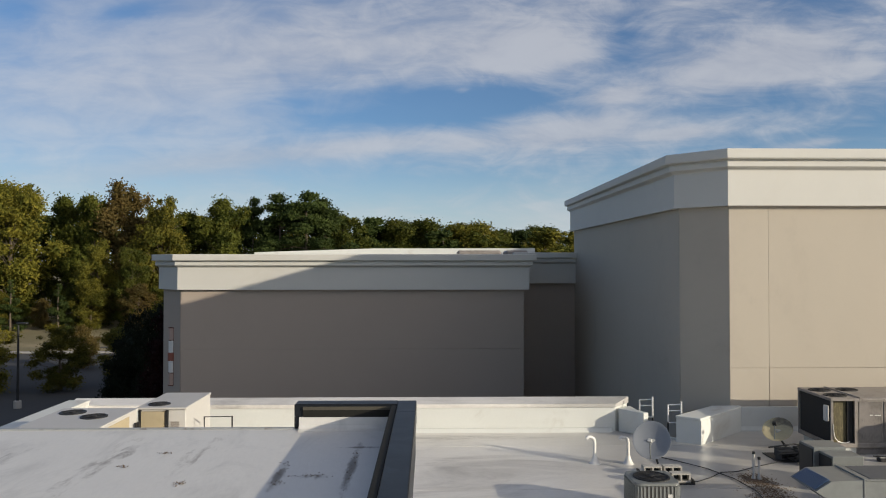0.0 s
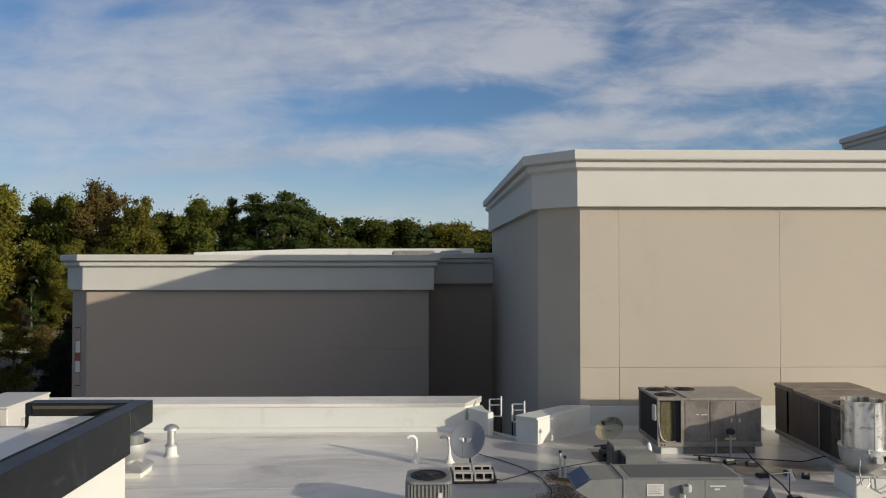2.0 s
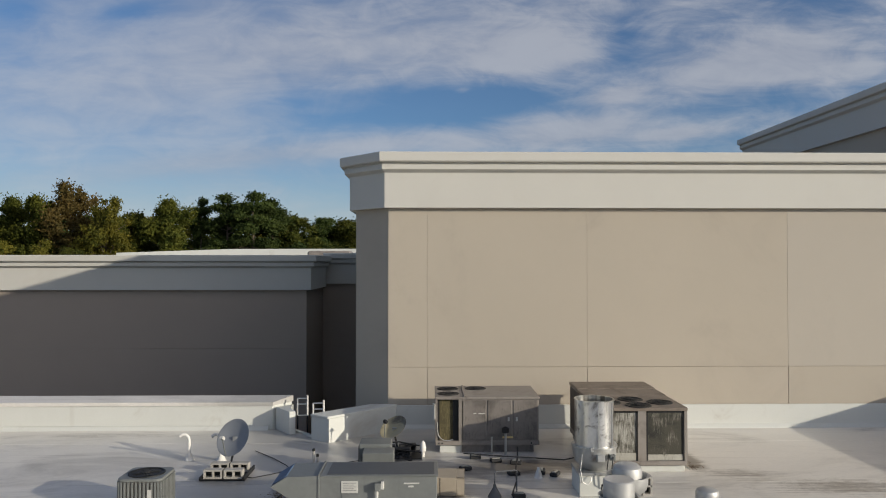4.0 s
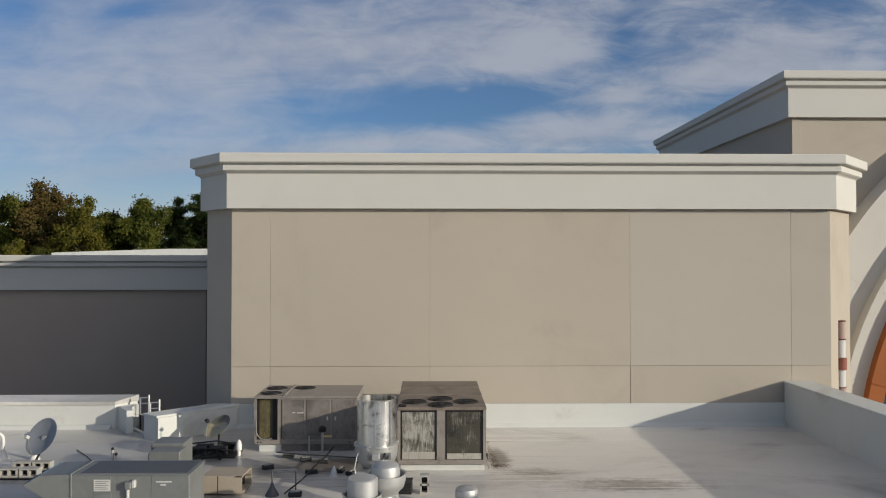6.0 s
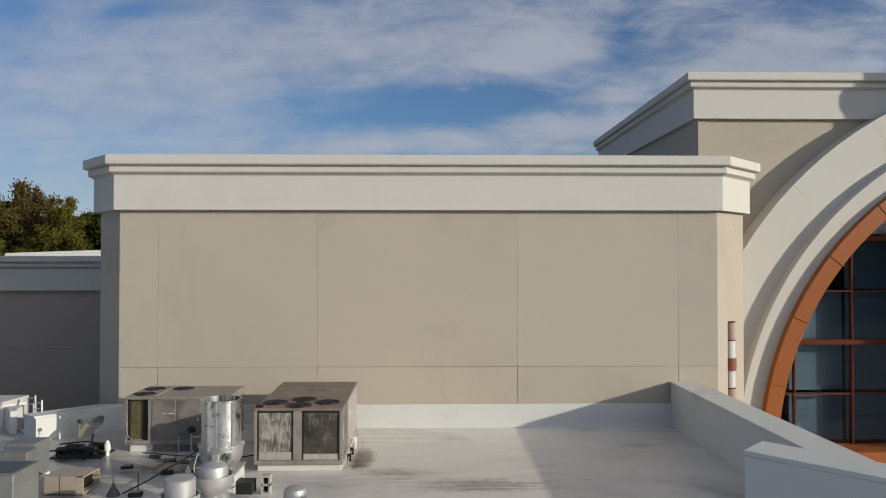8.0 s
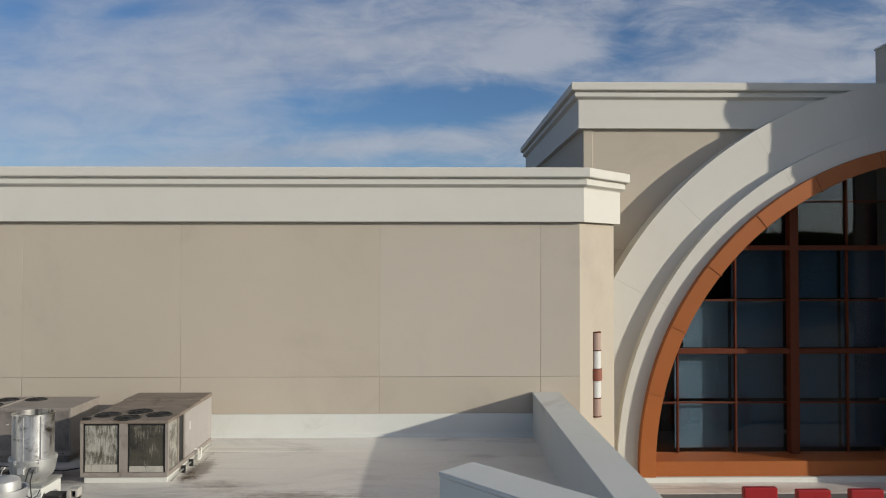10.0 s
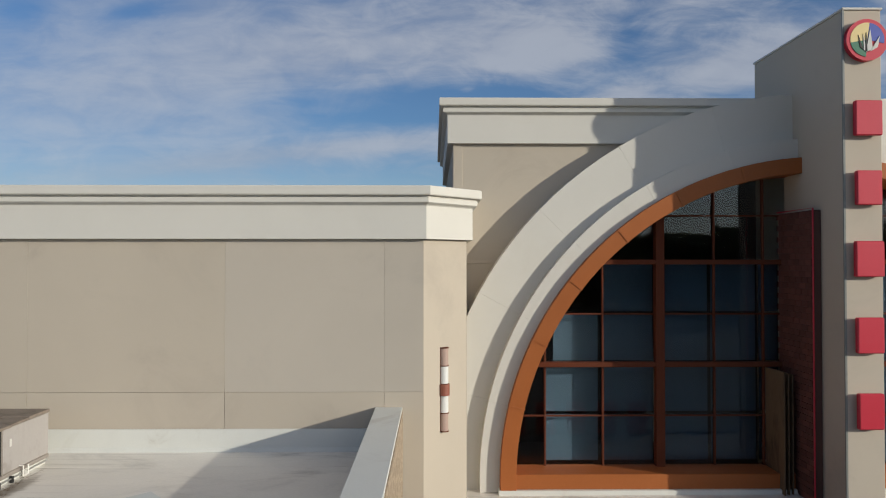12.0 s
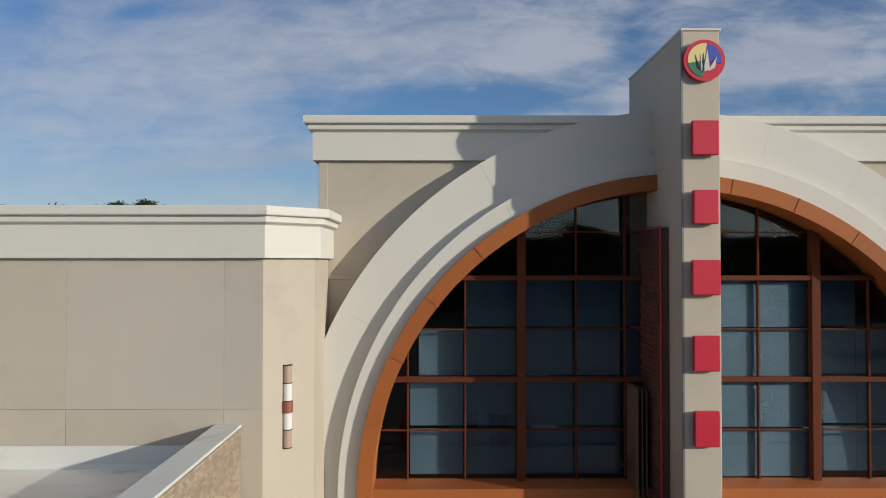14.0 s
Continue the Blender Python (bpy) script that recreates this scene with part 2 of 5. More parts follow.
ALU = material("spun_aluminium", (0.52, 0.52, 0.505), 0.55, 0.65, vary=0.1, grain=12, patch=1.2, bump=0.05, stain=(0.4, 0.38, 0.34), stain_at=(0.6, 0.85), stain_scale=2)
UNIT = material("taupe_unit_paint", (0.275, 0.245, 0.215), 0.5, 0.0, vary=0.14, grain=10, patch=1.0, bump=0.06, stain=(0.16, 0.138, 0.12), stain_at=(0.46, 0.80), stain_scale=1.9, streak=0.45, streak_at=(0.5, 0.8))
# dirt crust; the darker base also stands in for the neighbouring unit's shadow
UNIT_DIRT_SHADE = material("dirty_unit_paint", (0.225, 0.20, 0.178), 0.45, 0.0, vary=0.22, grain=10, patch=1.4, bump=0.06, crust=((0.07, 0.06, 0.052), 0.55), stain=(0.10, 0.086, 0.074), stain_at=(0.42, 0.78), stain_scale=1.6)
UNIT_TOP = material("rust_brown_unit_top", (0.215, 0.175, 0.14), 0.55, 0.0, vary=0.2, grain=10, patch=1.2, bump=0.06, stain=(0.12, 0.092, 0.07), stain_at=(0.44, 0.74), stain_scale=1.5)
# paler copy of the unit paint, with sunlight put into its colour
UNIT_SUNLIT = material("sunned_unit_paint", (0.36, 0.335, 0.315), 0.5, 0.0, vary=0.10, grain=10, patch=1.0, bump=0.05, stain=(0.27, 0.245, 0.22), stain_at=(0.50, 0.82), stain_scale=1.6, streak=0.45, streak_at=(0.56, 0.85))
# grime, with the unlit west side's shade put into the dark base colour
UNIT_GRIME_SHADE = material("grimy_unit_paint", (0.085, 0.068, 0.056), 0.6, 0.0, vary=0.2, grain=10, patch=1.0, bump=0.06, crust=((0.16, 0.14, 0.12), 0.58))
UNIT_WHITE = material("pale_unit_paint", (0.50, 0.48, 0.445), 0.5, vary=0.1, grain=10, patch=1.0, bump=0.06, stain=(0.45, 0.42, 0.36), stain_at=(0.6, 0.85), stain_scale=1.2)
GREY_PAINT = material("grey_unit_paint", (0.195, 0.205, 0.195), 0.42, 0.1, vary=0.16, grain=10, patch=1.3, bump=0.06, stain=(0.16, 0.165, 0.16), stain_at=(0.45, 0.80), stain_scale=1.7, streak=0.4, streak_at=(0.56, 0.80))
TAN = material("tan_paint", (0.40, 0.34, 0.26), 0.55, vary=0.12, grain=12, patch=2.0, bump=0.06)
COIL = material("condenser_coil", (0.060, 0.055, 0.040), 0.7, 0.1, vary=0.35, grain=40, patch=2.2, bump=0.4, crust=((0.30, 0.28, 0.23), 0.55), stain=(0.02, 0.02, 0.015), stain_at=(0.48, 0.7), stain_scale=1.6)
COIL_PALE = material("condenser_coil_crusted", (0.075, 0.068, 0.05), 0.7, 0.1, vary=0.35, grain=40, patch=2.2, bump=0.4, crust=((0.43, 0.415, 0.365), 0.455), stain=(0.03, 0.027, 0.02), stain_at=(0.55, 0.72), stain_scale=2.0)
COIL_RIM = material("condenser_foot_band", (0.42, 0.40, 0.345), 0.6, 0.1, vary=0.3, grain=20, patch=3.0, bump=0.2, crust=((0.10, 0.09, 0.07), 0.54))
COIL_TAN = material("condenser_coil_tan", (0.085, 0.07, 0.032), 0.7, 0.05, vary=0.3, grain=40, patch=2.2, bump=0.3, crust=((0.22, 0.185, 0.085), 0.50))
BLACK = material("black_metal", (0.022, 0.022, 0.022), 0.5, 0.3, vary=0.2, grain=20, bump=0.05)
RUBBER = material("black_rubber", (0.03, 0.03, 0.03), 0.8, vary=0.2, grain=30, bump=0.2)
PVC = material("white_pvc", (0.74, 0.72, 0.67), 0.45, vary=0.06, grain=20, bump=0.04)
DISH = material("grey_dish", (0.22, 0.235, 0.255), 0.45, vary=0.1, grain=20, patch=2, bump=0.03)
DISH_RUST = material("rusted_dish", (0.40, 0.35, 0.22), 0.5, vary=0.16, grain=20, patch=3, bump=0.05, stain=(0.10, 0.085, 0.06), stain_at=(0.44, 0.62), stain_scale=1.5)
CONCRETE = material("concrete_block", (0.42, 0.40, 0.36), 0.9, vary=0.2, grain=60, patch=3, bump=0.4)
RED = material("sign_red", (0.52, 0.02, 0.045), 0.4, vary=0.08, grain=15, bump=0.02)
RED_DARK = material("sign_dark_red", (0.30, 0.012, 0.015), 0.4, vary=0.08, grain=15, bump=0.02)
PANE = material("blue_grey_blind", (0.082, 0.122, 0.163), 0.5, gloss=0.25, vary=0.14, grain=4, patch=0.9, bump=0.01, random_tint=0.10, coat=0.05)
# near-black base colour stands in for the shade of unlit insides
UNLIT_BLACK = material("dark_interior", (0.016, 0.015, 0.014), 0.8, vary=0.2)
BRICK_RED = material("red_brick", (0.115, 0.040, 0.029), 0.85, vary=0.15, grain=30, patch=4, bump=0.3, random_tint=0.5)
BRICK_TAN = material("tan_brick", (0.33, 0.26, 0.185), 0.85, vary=0.3, grain=30, patch=2.5, bump=0.3, random_tint=0.4, island=0.45)
MORTAR = material("mortar", (0.30, 0.26, 0.21), 0.9, vary=0.15, grain=40, bump=0.2)
MORTAR_DARK = material("dark_mortar", (0.10, 0.05, 0.04), 0.9, vary=0.15, grain=40, bump=0.2)
PLY = material("weathered_plywood", (0.165, 0.112, 0.066), 0.8, gloss=0.1, vary=0.2, grain=18, patch=2, bump=0.1, stretch=(1, 1, 0.3), stain=(0.085, 0.060, 0.040), stain_at=(0.46, 0.68), stain_scale=1.2)
# for the unseen canopy deck; dark to lessen light bounced at the arch
UNSEEN_DECK = material("grey_roofing", (0.15, 0.145, 0.14), 0.9, vary=0.2, grain=30, patch=0.6, bump=0.3)
LINING = material("weathered_lining", (0.075, 0.066, 0.048), 0.8, vary=0.25, grain=20, patch=2.5, bump=0.2)
DARK_LINING = material("dark_lining", (0.020, 0.019, 0.016), 0.8, gloss=0.2, vary=0.3, grain=14, patch=2.0, bump=0.2)
COIL_CREAM = material("cream_coil", (0.40, 0.33, 0.21), 0.7, vary=0.2, grain=40, patch=2.0, bump=0.3, crust=((0.22, 0.18, 0.11), 0.60))
GRASS = material("dry_grass", (0.19, 0.16, 0.08), 0.9, vary=0.3, grain=4, patch=0.05, bump=0.5, second=(0.30, 0.245, 0.145))
ASPHALT = material("asphalt", (0.055, 0.055, 0.055), 0.9, vary=0.2, grain=20, patch=0.3, bump=0.2)
CAR_PARK = material("car_park_asphalt", (0.05, 0.05, 0.05), 0.9, vary=0.2, grain=20, patch=0.3, bump=0.2)
KERB = material("kerb_concrete", (0.36, 0.34, 0.31), 0.9, vary=0.15, grain=15, bump=0.2)
BARK = material("bark", (0.11, 0.085, 0.06), 0.9, vary=0.3, grain=12, bump=0.6, stretch=(1, 1, 0.25))
DARK_SHEET = material("dark_sheet", (0.085, 0.092, 0.10), 0.55, vary=0.25, grain=10, patch=1.5, bump=0.1)
LABEL = material("white_label", (0.56, 0.55, 0.51), 0.5, vary=0.06)
YELLOW = material("logo_yellow", (0.72, 0.56, 0.25), 0.45, vary=0.05)
BLUE = material("logo_blue", (0.04, 0.07, 0.36), 0.45, vary=0.05)
GREEN = material("logo_green", (0.03, 0.16, 0.09), 0.45, vary=0.05)
LENS_WHITE = material("opal_lens", (0.70, 0.70, 0.67), 0.35, vary=0.04, coat=0.3)
LAMP_RED = material("lamp_collar_red", (0.26, 0.085, 0.055), 0.5, vary=0.08)
LENS_PINK = material("amber_lens", (0.42, 0.30, 0.25), 0.4, vary=0.06, coat=0.3)
PLASTIC_BLUE = material("blue_grey_filter", (0.10, 0.16, 0.26), 0.5, vary=0.15, grain=30, bump=0.1)
DEBRIS = material("dead_leaves", (0.16, 0.11, 0.07), 0.9, vary=0.4, grain=20, patch=5, bump=0.3)


def glass_material(name, tint):
    m = bpy.data.materials.new(name)
    m.use_nodes = True
    n = Tree(m.node_tree)
    m.node_tree.nodes.clear()
    wave = n.noise(n.add("ShaderNodeNewGeometry").outputs["Position"], 0.7, 2.0)
    b = n.add("ShaderNodeBump", {"Height": wave, "Strength": 0.04, "Distance": 0.05})
    s = n.add("ShaderNodeBsdfPrincipled", {"Base Color": (*tint, 1.0), "Roughness": 0.01, "Transmission Weight": 1.0, "IOR": 1.46, "Normal": b.outputs[0]})
    n.add("ShaderNodeOutputMaterial", {0: s.outputs[0]})
    return m


GLASS = glass_material("tinted_window_glass", (0.72, 0.80, 0.82))


def leaf_material(name, base, other):
    m = bpy.data.materials.new(name)
    m.use_nodes = True
    n = Tree(m.node_tree)
    m.node_tree.nodes.clear()
    geo = n.add("ShaderNodeNewGeometry")
    obj = n.add("ShaderNodeObjectInfo").outputs["Random"]
    patch = n.noise(geo.outputs["Position"], 0.35, 3.0)
    f = n.math("ADD", n.math("MULTIPLY", geo.outputs["Random Per Island"], 0.55), n.math("MULTIPLY", n.ramp(patch, 0.35, 0.65), 0.5))
    col = n.mix(f, base, other)
    k = n.math("ADD", n.math("MULTIPLY", obj, 0.5), 0.75)
    col = n.add("ShaderNodeVectorMath", {0: col, 1: n.add("ShaderNodeCombineXYZ", {0: k, 1: k, 2: k}).outputs[0]}, operation="MULTIPLY").outputs[0]
    s = n.add("ShaderNodeBsdfPrincipled", {"Base Color": col, "Roughness": 0.7, "Specular IOR Level": 0.15})
    t = n.add("ShaderNodeBsdfTranslucent", {0: col})
    mixed = n.add("ShaderNodeMixShader", {0: 0.14, 1: s.outputs[0], 2: t.outputs[0]})
    n.add("ShaderNodeOutputMaterial", {0: mixed.outputs[0]})
    return m


LEAF_GREEN = leaf_material("leaves_green", (0.026, 0.042, 0.007), (0.115, 0.118, 0.018))
LEAF_YELLOW = leaf_material("leaves_turning", (0.042, 0.052, 0.008), (0.165, 0.140, 0.020))
LEAF_DARK = leaf_material("needles_dark", (0.018, 0.034, 0.009), (0.062, 0.082, 0.019))
LEAF_SHRUB = leaf_material("shrub_leaves_dark", (0.006, 0.010, 0.005), (0.014, 0.018, 0.008))
LEAF_WINE = leaf_material("shrub_leaves_wine", (0.014, 0.005, 0.005), (0.030, 0.009, 0.007))
LEAF_RUST = leaf_material("leaves_rust", (0.045, 0.040, 0.012), (0.13, 0.088, 0.026))


# ---- mesh helpers ----
def finish(name, bm, mat, parent=None, smooth=False):
    bmesh.ops.recalc_face_normals(bm, faces=bm.faces)
    me = bpy.data.meshes.new(name)
    bm.to_mesh(me)
    bm.free()
    for one in (mat if isinstance(mat, (list, tuple)) else (mat,)):
        me.materials.append(one)
    if smooth:
        me.shade_smooth()
        me.set_sharp_from_angle(angle=radians(35))
    ob = new(name, me)
    if parent:
        ob.parent = parent
    return ob


def part(name, bm, mat, parent, label="", smooth=False):
    ob = finish(name, bm, mat, parent, smooth)
    return tagged(ob, label) if label else ob


def empty(name, x=0, y=0, z=0, turn=0):
    ob = new(name)
    ob.empty_display_size = 0.2
    ob.matrix_basis = pose(x, y, z, 0, 0, turn)
    return ob


def thing(name, label, category, x=0, y=0, z=0, turn=0, group="", kind=""):
    return tagged(empty(name, x, y, z, turn), label, category, group, kind)


def box(x0, x1, y0, y1, z0, z1, bevel=0.0, bm=None):
    bm = bm or bmesh.new()
    vs = [bm.verts.new((x, y, z)) for z in (z0, z1) for y in (y0, y1) for x in (x0, x1)]
    fs = [bm.faces.new([vs[i] for i in f]) for f in ((0, 2, 3, 1), (4, 5, 7, 6), (0, 1, 5, 4), (2, 6, 7, 3), (0, 4, 6, 2), (1, 3, 7, 5))]
    if bevel:
        es = list({e for f in fs for e in f.edges})
        bmesh.ops.bevel(bm, geom=es, offset=bevel, segments=1, affect="EDGES")
    return bm


def prism(points, z0, z1, bm=None, bevel=0.0):
    bm = bm or bmesh.new()
    lo = [bm.verts.new((x, y, z0)) for x, y in points]
    hi = [bm.verts.new((x, y, z1)) for x, y in points]
    n = len(points)
    fs = [bm.faces.new(lo[::-1]), bm.faces.new(hi)]
    for i in range(n):
        fs.append(bm.faces.new((lo[i], lo[(i + 1) % n], hi[(i + 1) % n], hi[i])))
    if bevel:
        bmesh.ops.bevel(bm, geom=list({e for f in fs for e in f.edges}), offset=bevel, segments=1, affect="EDGES")
    return bm


def lathe(profile, x=0, y=0, seg=28, bm=None, caps=True):
    """Turns rows of (radius, z) round the upright line at x, y."""
    bm = bm or bmesh.new()
    rings = []
    for r, z in profile:
        rings.append([bm.verts.new((x + r * math.cos(2 * math.pi * i / seg), y + r * math.sin(2 * math.pi * i / seg), z)) for i in range(seg)])
    for a, b in zip(rings, rings[1:]):
        for i in range(seg):
            bm.faces.new((a[i], a[(i + 1) % seg], b[(i + 1) % seg], b[i]))
    if caps:
        bm.faces.new(rings[0][::-1])
        bm.faces.new(rings[-1])
    return bm


def tube(points, r, seg=8, bm=None):
    """A round bar along points."""
    bm = bm or bmesh.new()
    pts = [Vector(p) for p in points]
    rings = []
    for i, p in enumerate(pts):
        d = (pts[min(i + 1, len(pts) - 1)] - pts[max(i - 1, 0)]).normalized()
        side = d.cross(Vector((0, 0, 1)) if abs(d.z) < 0.9 else Vector((1, 0, 0))).normalized()
        up = side.cross(d)
        rr = r[i] if isinstance(r, (list, tuple)) else r
        rings.append([bm.verts.new(p + rr * (math.cos(2 * math.pi * k / seg) * side + math.sin(2 * math.pi * k / seg) * up)) for k in range(seg)])
    for a, b in zip(rings, rings[1:]):
        for k in range(seg):
            bm.faces.new((a[k], a[(k + 1) % seg], b[(k + 1) % seg], b[k]))
    bm.faces.new(rings[0][::-1])
    bm.faces.new(rings[-1])
    return bm


def sweep(line, profile, closed_ends=True, bm=None):
    """Carries a closed outline of (offset to the right, z) along a line in plan, with mitred corners."""
    bm = bm or bmesh.new()
    pts = [Vector(p) for p in line]
    rings = []
    for i, p in enumerate(pts):
        a = (pts[i] - pts[i - 1]).normalized() if i else None
        b = (pts[i + 1] - pts[i]).normalized() if i + 1 < len(pts) else None
        na, nb = (Vector((d.y, -d.x)) if d else None for d in (a, b))
        if na and nb:
            m = (na + nb).normalized()
            m = m / max(m.dot(na), 0.2)
        else:
            m = na or nb
        rings.append([bm.verts.new((p.x + m.x * o, p.y + m.y * o, z)) for o, z in profile])
    n = len(profile)
    for a, b in zip(rings, rings[1:]):
        for k in range(n):
            bm.faces.new((a[k], a[(k + 1) % n], b[(k + 1) % n], b[k]))
    if closed_ends:
        bm.faces.new(rings[0])
        bm.faces.new(rings[-1][::-1])
    return bm


def cornice_profile(top, low):
    """The band and the stepped crown above it, as (offset, height)."""
    return [(-0.25, low), (0.20, low), (0.20, top - 0.60), (0.24, top - 0.56), (0.30, top - 0.54), (0.36, top - 0.50), (0.36, top - 0.36),
            (0.33, top - 0.34), (0.33, top - 0.31), (0.48, top - 0.29), (0.50, top - 0.26), (0.50, top - 0.03), (0.47, top), (-0.25, top)]


# ---- ground and distance ----
GROUND = -7.0


def ground_sheet():
    bm = bmesh.new()
    xs = [-2500, -600, -260, -180, -140, -110, -90, -70, -50, -30, -10, 10, 40, 80, 140, 260, 600, 2500]
    ys = [-2500, -400, -100, -40, 0, 30, 60, 90, 100, 110, 118, 126, 134, 145, 160, 200, 300, 600, 2500]
    grid = []
    for y in ys:
        row = []
        for x in xs:
            z = GROUND + max(0.0, min(1.0, (y - 108) / 24)) * 1.4 + 0.25 * noise.noise((x * 0.03, y * 0.05, 0)) * (1 if y > 104 else 0)
            row.append(bm.verts.new((x, y, z)))
        grid.append(row)
    for a, b in zip(grid, grid[1:]):
        for i in range(len(xs) - 1):
            bm.faces.new((a[i], a[i + 1], b[i + 1], b[i]))
    return tagged(finish("ground", bm, GRASS, smooth=True), "dry autumn grass on gently rising ground", "ground", kind="structure")


ground_sheet()
tagged(finish("road", box(-140, -13.5, 44, 96, GROUND - 0.1, GROUND + 0.03), ASPHALT), "grey asphalt car park beside the building", "road", kind="structure")
tagged(finish("road", box(-150, 160, -130, 17.0, GROUND - 0.1, GROUND + 0.025), CAR_PARK), "dark asphalt car park round the building", "road", kind="structure")
tagged(finish("pavement", box(-140, -14, 96, 97.2, GROUND - 0.1, GROUND + 0.17, 0.03), KERB), "pale concrete kerb along the car park", "kerb", kind="structure")
tagged(finish("road", box(-160, -20, 102, 108, GROUND - 0.1, GROUND + 0.04), ASPHALT), "grey asphalt lane below the tree line", "road", kind="structure")

# ---- main roof ----
ROOF_PLAN = [(-10.3, -14.0), (26.0, -14.0), (26.0, 21.0), (8.45, 21.0), (6.86, 19.74), (5.80, 20.94), (5.80, 21.0), (-10.3, 21.0)]
tagged(finish("roof", prism(ROOF_PLAN, -0.5, 0.0), MEMBRANE), "white membrane roof with grey dirt stains", "roof", kind="structure")
tagged(finish("wall_south", prism(ROOF_PLAN, GROUND, -0.52), STUCCO_GREY), "stucco storey below the flat roof", "wall", kind="structure")


for y in (9.4, 12.3, 15.6, 19.3):
    tagged(finish("membrane_seam", box(-9.7, 25.5, y - 0.04, y + 0.04, -0.01, 0.003), MEMBRANE), "welded overlap seam in the roof membrane", "seam", kind="structure")


def parapet(name, points, z0, z1, label, over=0.03):
    p = tagged(finish(name, prism(points, z0, z1 - 0.07), WHITE), label, "parapet", kind="structure")
    cx, cy = sum(q[0] for q in points) / len(points), sum(q[1] for q in points) / len(points)
    grown = [(x + over * (1 if x > cx else -1), y + over * (1 if y > cy else -1)) for x, y in points]
    part("coping", prism(grown, z1 - 0.07, z1, bevel=0.012), WHITE, p)
    return p


north = tagged(finish("parapet_north", prism([(-10.3, 20.95), (5.40, 20.95), (5.88, 21.42), (-10.3, 21.42)], -0.3, 0.74), WHITE), "white coated roof parapet with a sloping grey coping", "parapet", kind="structure")
bm = bmesh.new()
rim = [(-10.33, 20.91, 0.80), (5.42, 20.91, 0.80), (5.93, 21.42, 0.92), (-10.33, 21.42, 0.92)]
hi = [bm.verts.new(p) for p in rim]
lo = [bm.verts.new((x, y, 0.70 if y < 21 else 0.74)) for x, y, z in rim]
bm.faces.new(hi)
bm.faces.new(lo[::-1])
for i in range(4):
    bm.faces.new((lo[i], lo[(i + 1) % 4], hi[(i + 1) % 4], hi[i]))
part("coping", bm, MEMBRANE, north, "grey sloping coping")
for x in (-7.4, -3.1, 1.2, 4.0):
    part("coping_joint", box(x - 0.012, x + 0.012, 20.905, 20.96, 0.695, 0.805), MEMBRANE, north)
parapet("parapet_west", [(-10.3, 2.0), (-9.75, 2.0), (-9.75, 20.95), (-10.3, 20.95)], -0.3, 0.95, "white coated roof parapet with a flat coping")
tagged(finish("parapet_end", prism([(6.03, 20.24), (6.20, 20.32), (5.97, 20.72), (5.95, 21.35), (5.5, 20.94)], 0.0, 0.66, bevel=0.015), WHITE), "low white end block of the roof parapet", "parapet", kind="structure")
parapet("parapet_angled", [(6.76, 19.66), (7.30, 19.26), (9.05, 20.84), (9.05, 20.98), (8.25, 20.98)], -0.3, 0.72, "white coated parapet standing at an angle beside the ladder")
parapet("parapet_east", [(25.55, 7.0), (26.35, 7.0), (26.35, 20.98), (25.55, 20.98)], -0.3, 1.34, "pale grey roof parapet with a sharp coping", 0.02)
parapet("parapet_diagonal", [(22.56, 8.92), (26.3, 4.6), (26.9, 5.1), (23.08, 9.45)], -0.3, 2.37, "pale grey high parapet standing diagonally on the roof", 0.02)
tagged(finish("flashing", sweep([(9.05, 20.99), (25.55, 20.99)], [(0.0, -0.05), (0.16, -0.05), (0.13, 0.03), (0.05, 0.12), (0.035, 0.68), (0.0, 0.69)]), WHITE), "white base flashing turned up the wall", "flashing", kind="structure")


def fillet(x0, x1, y):
    return sweep([(x0, y), (x1, y)], [(0.0, -0.02), (0.16, -0.02), (0.05, 0.10), (0.0, 0.11)])


tagged(finish("flashing", fillet(-9.75, 5.3, 20.94), WHITE), "white cant strip along the parapet foot", "flashing", kind="structure")

# ---- tall block ----
tall = thing("tall_building", "tall beige stucco block with a stepped cream cornice", "building")
PLAN = [(7.75, 38.6), (7.75, 22.15), (8.80, 21.02), (27.03, 21.02), (28.42, 22.42), (28.42, 25.38), (28.42, 38.6)]
core = part("wall", prism([(7.77, 38.6), (7.77, 22.17), (8.83, 21.05), (27.0, 21.05), (28.40, 22.44), (28.40, 25.3), (28.0, 38.6)], GROUND, 8.0), STUCCO_GREY, tall, "beige stucco wall")
part("cornice", sweep(PLAN[:6], cornice_profile(8.19, 6.56)), TRIM, tall, "stepped cream cornice")
part("roof", prism([(7.8, 38.6), (7.8, 22.2), (8.85, 21.1), (26.9, 21.1), (28.3, 22.5), (28.3, 38.6)], 7.6, 7.7), MEMBRANE, tall)


def slab(p, q, z0, z1, thick=0.03, gap=0.005):
    """A stucco panel on the wall from p to q in plan, standing proud to the right of the way."""
    p, q = Vector(p), Vector(q)
    d = (q - p).normalized()
    nrm = Vector((d.y, -d.x))
    p, q = p + d * gap, q - d * gap
    a, b = p - nrm * 0.002, q - nrm * 0.002
    c, e = q + nrm * thick, p + nrm * thick
    return prism([(a.x, a.y), (e.x, e.y), (c.x, c.y), (b.x, b.y)], z0 + gap, z1 - gap, bevel=0.004)


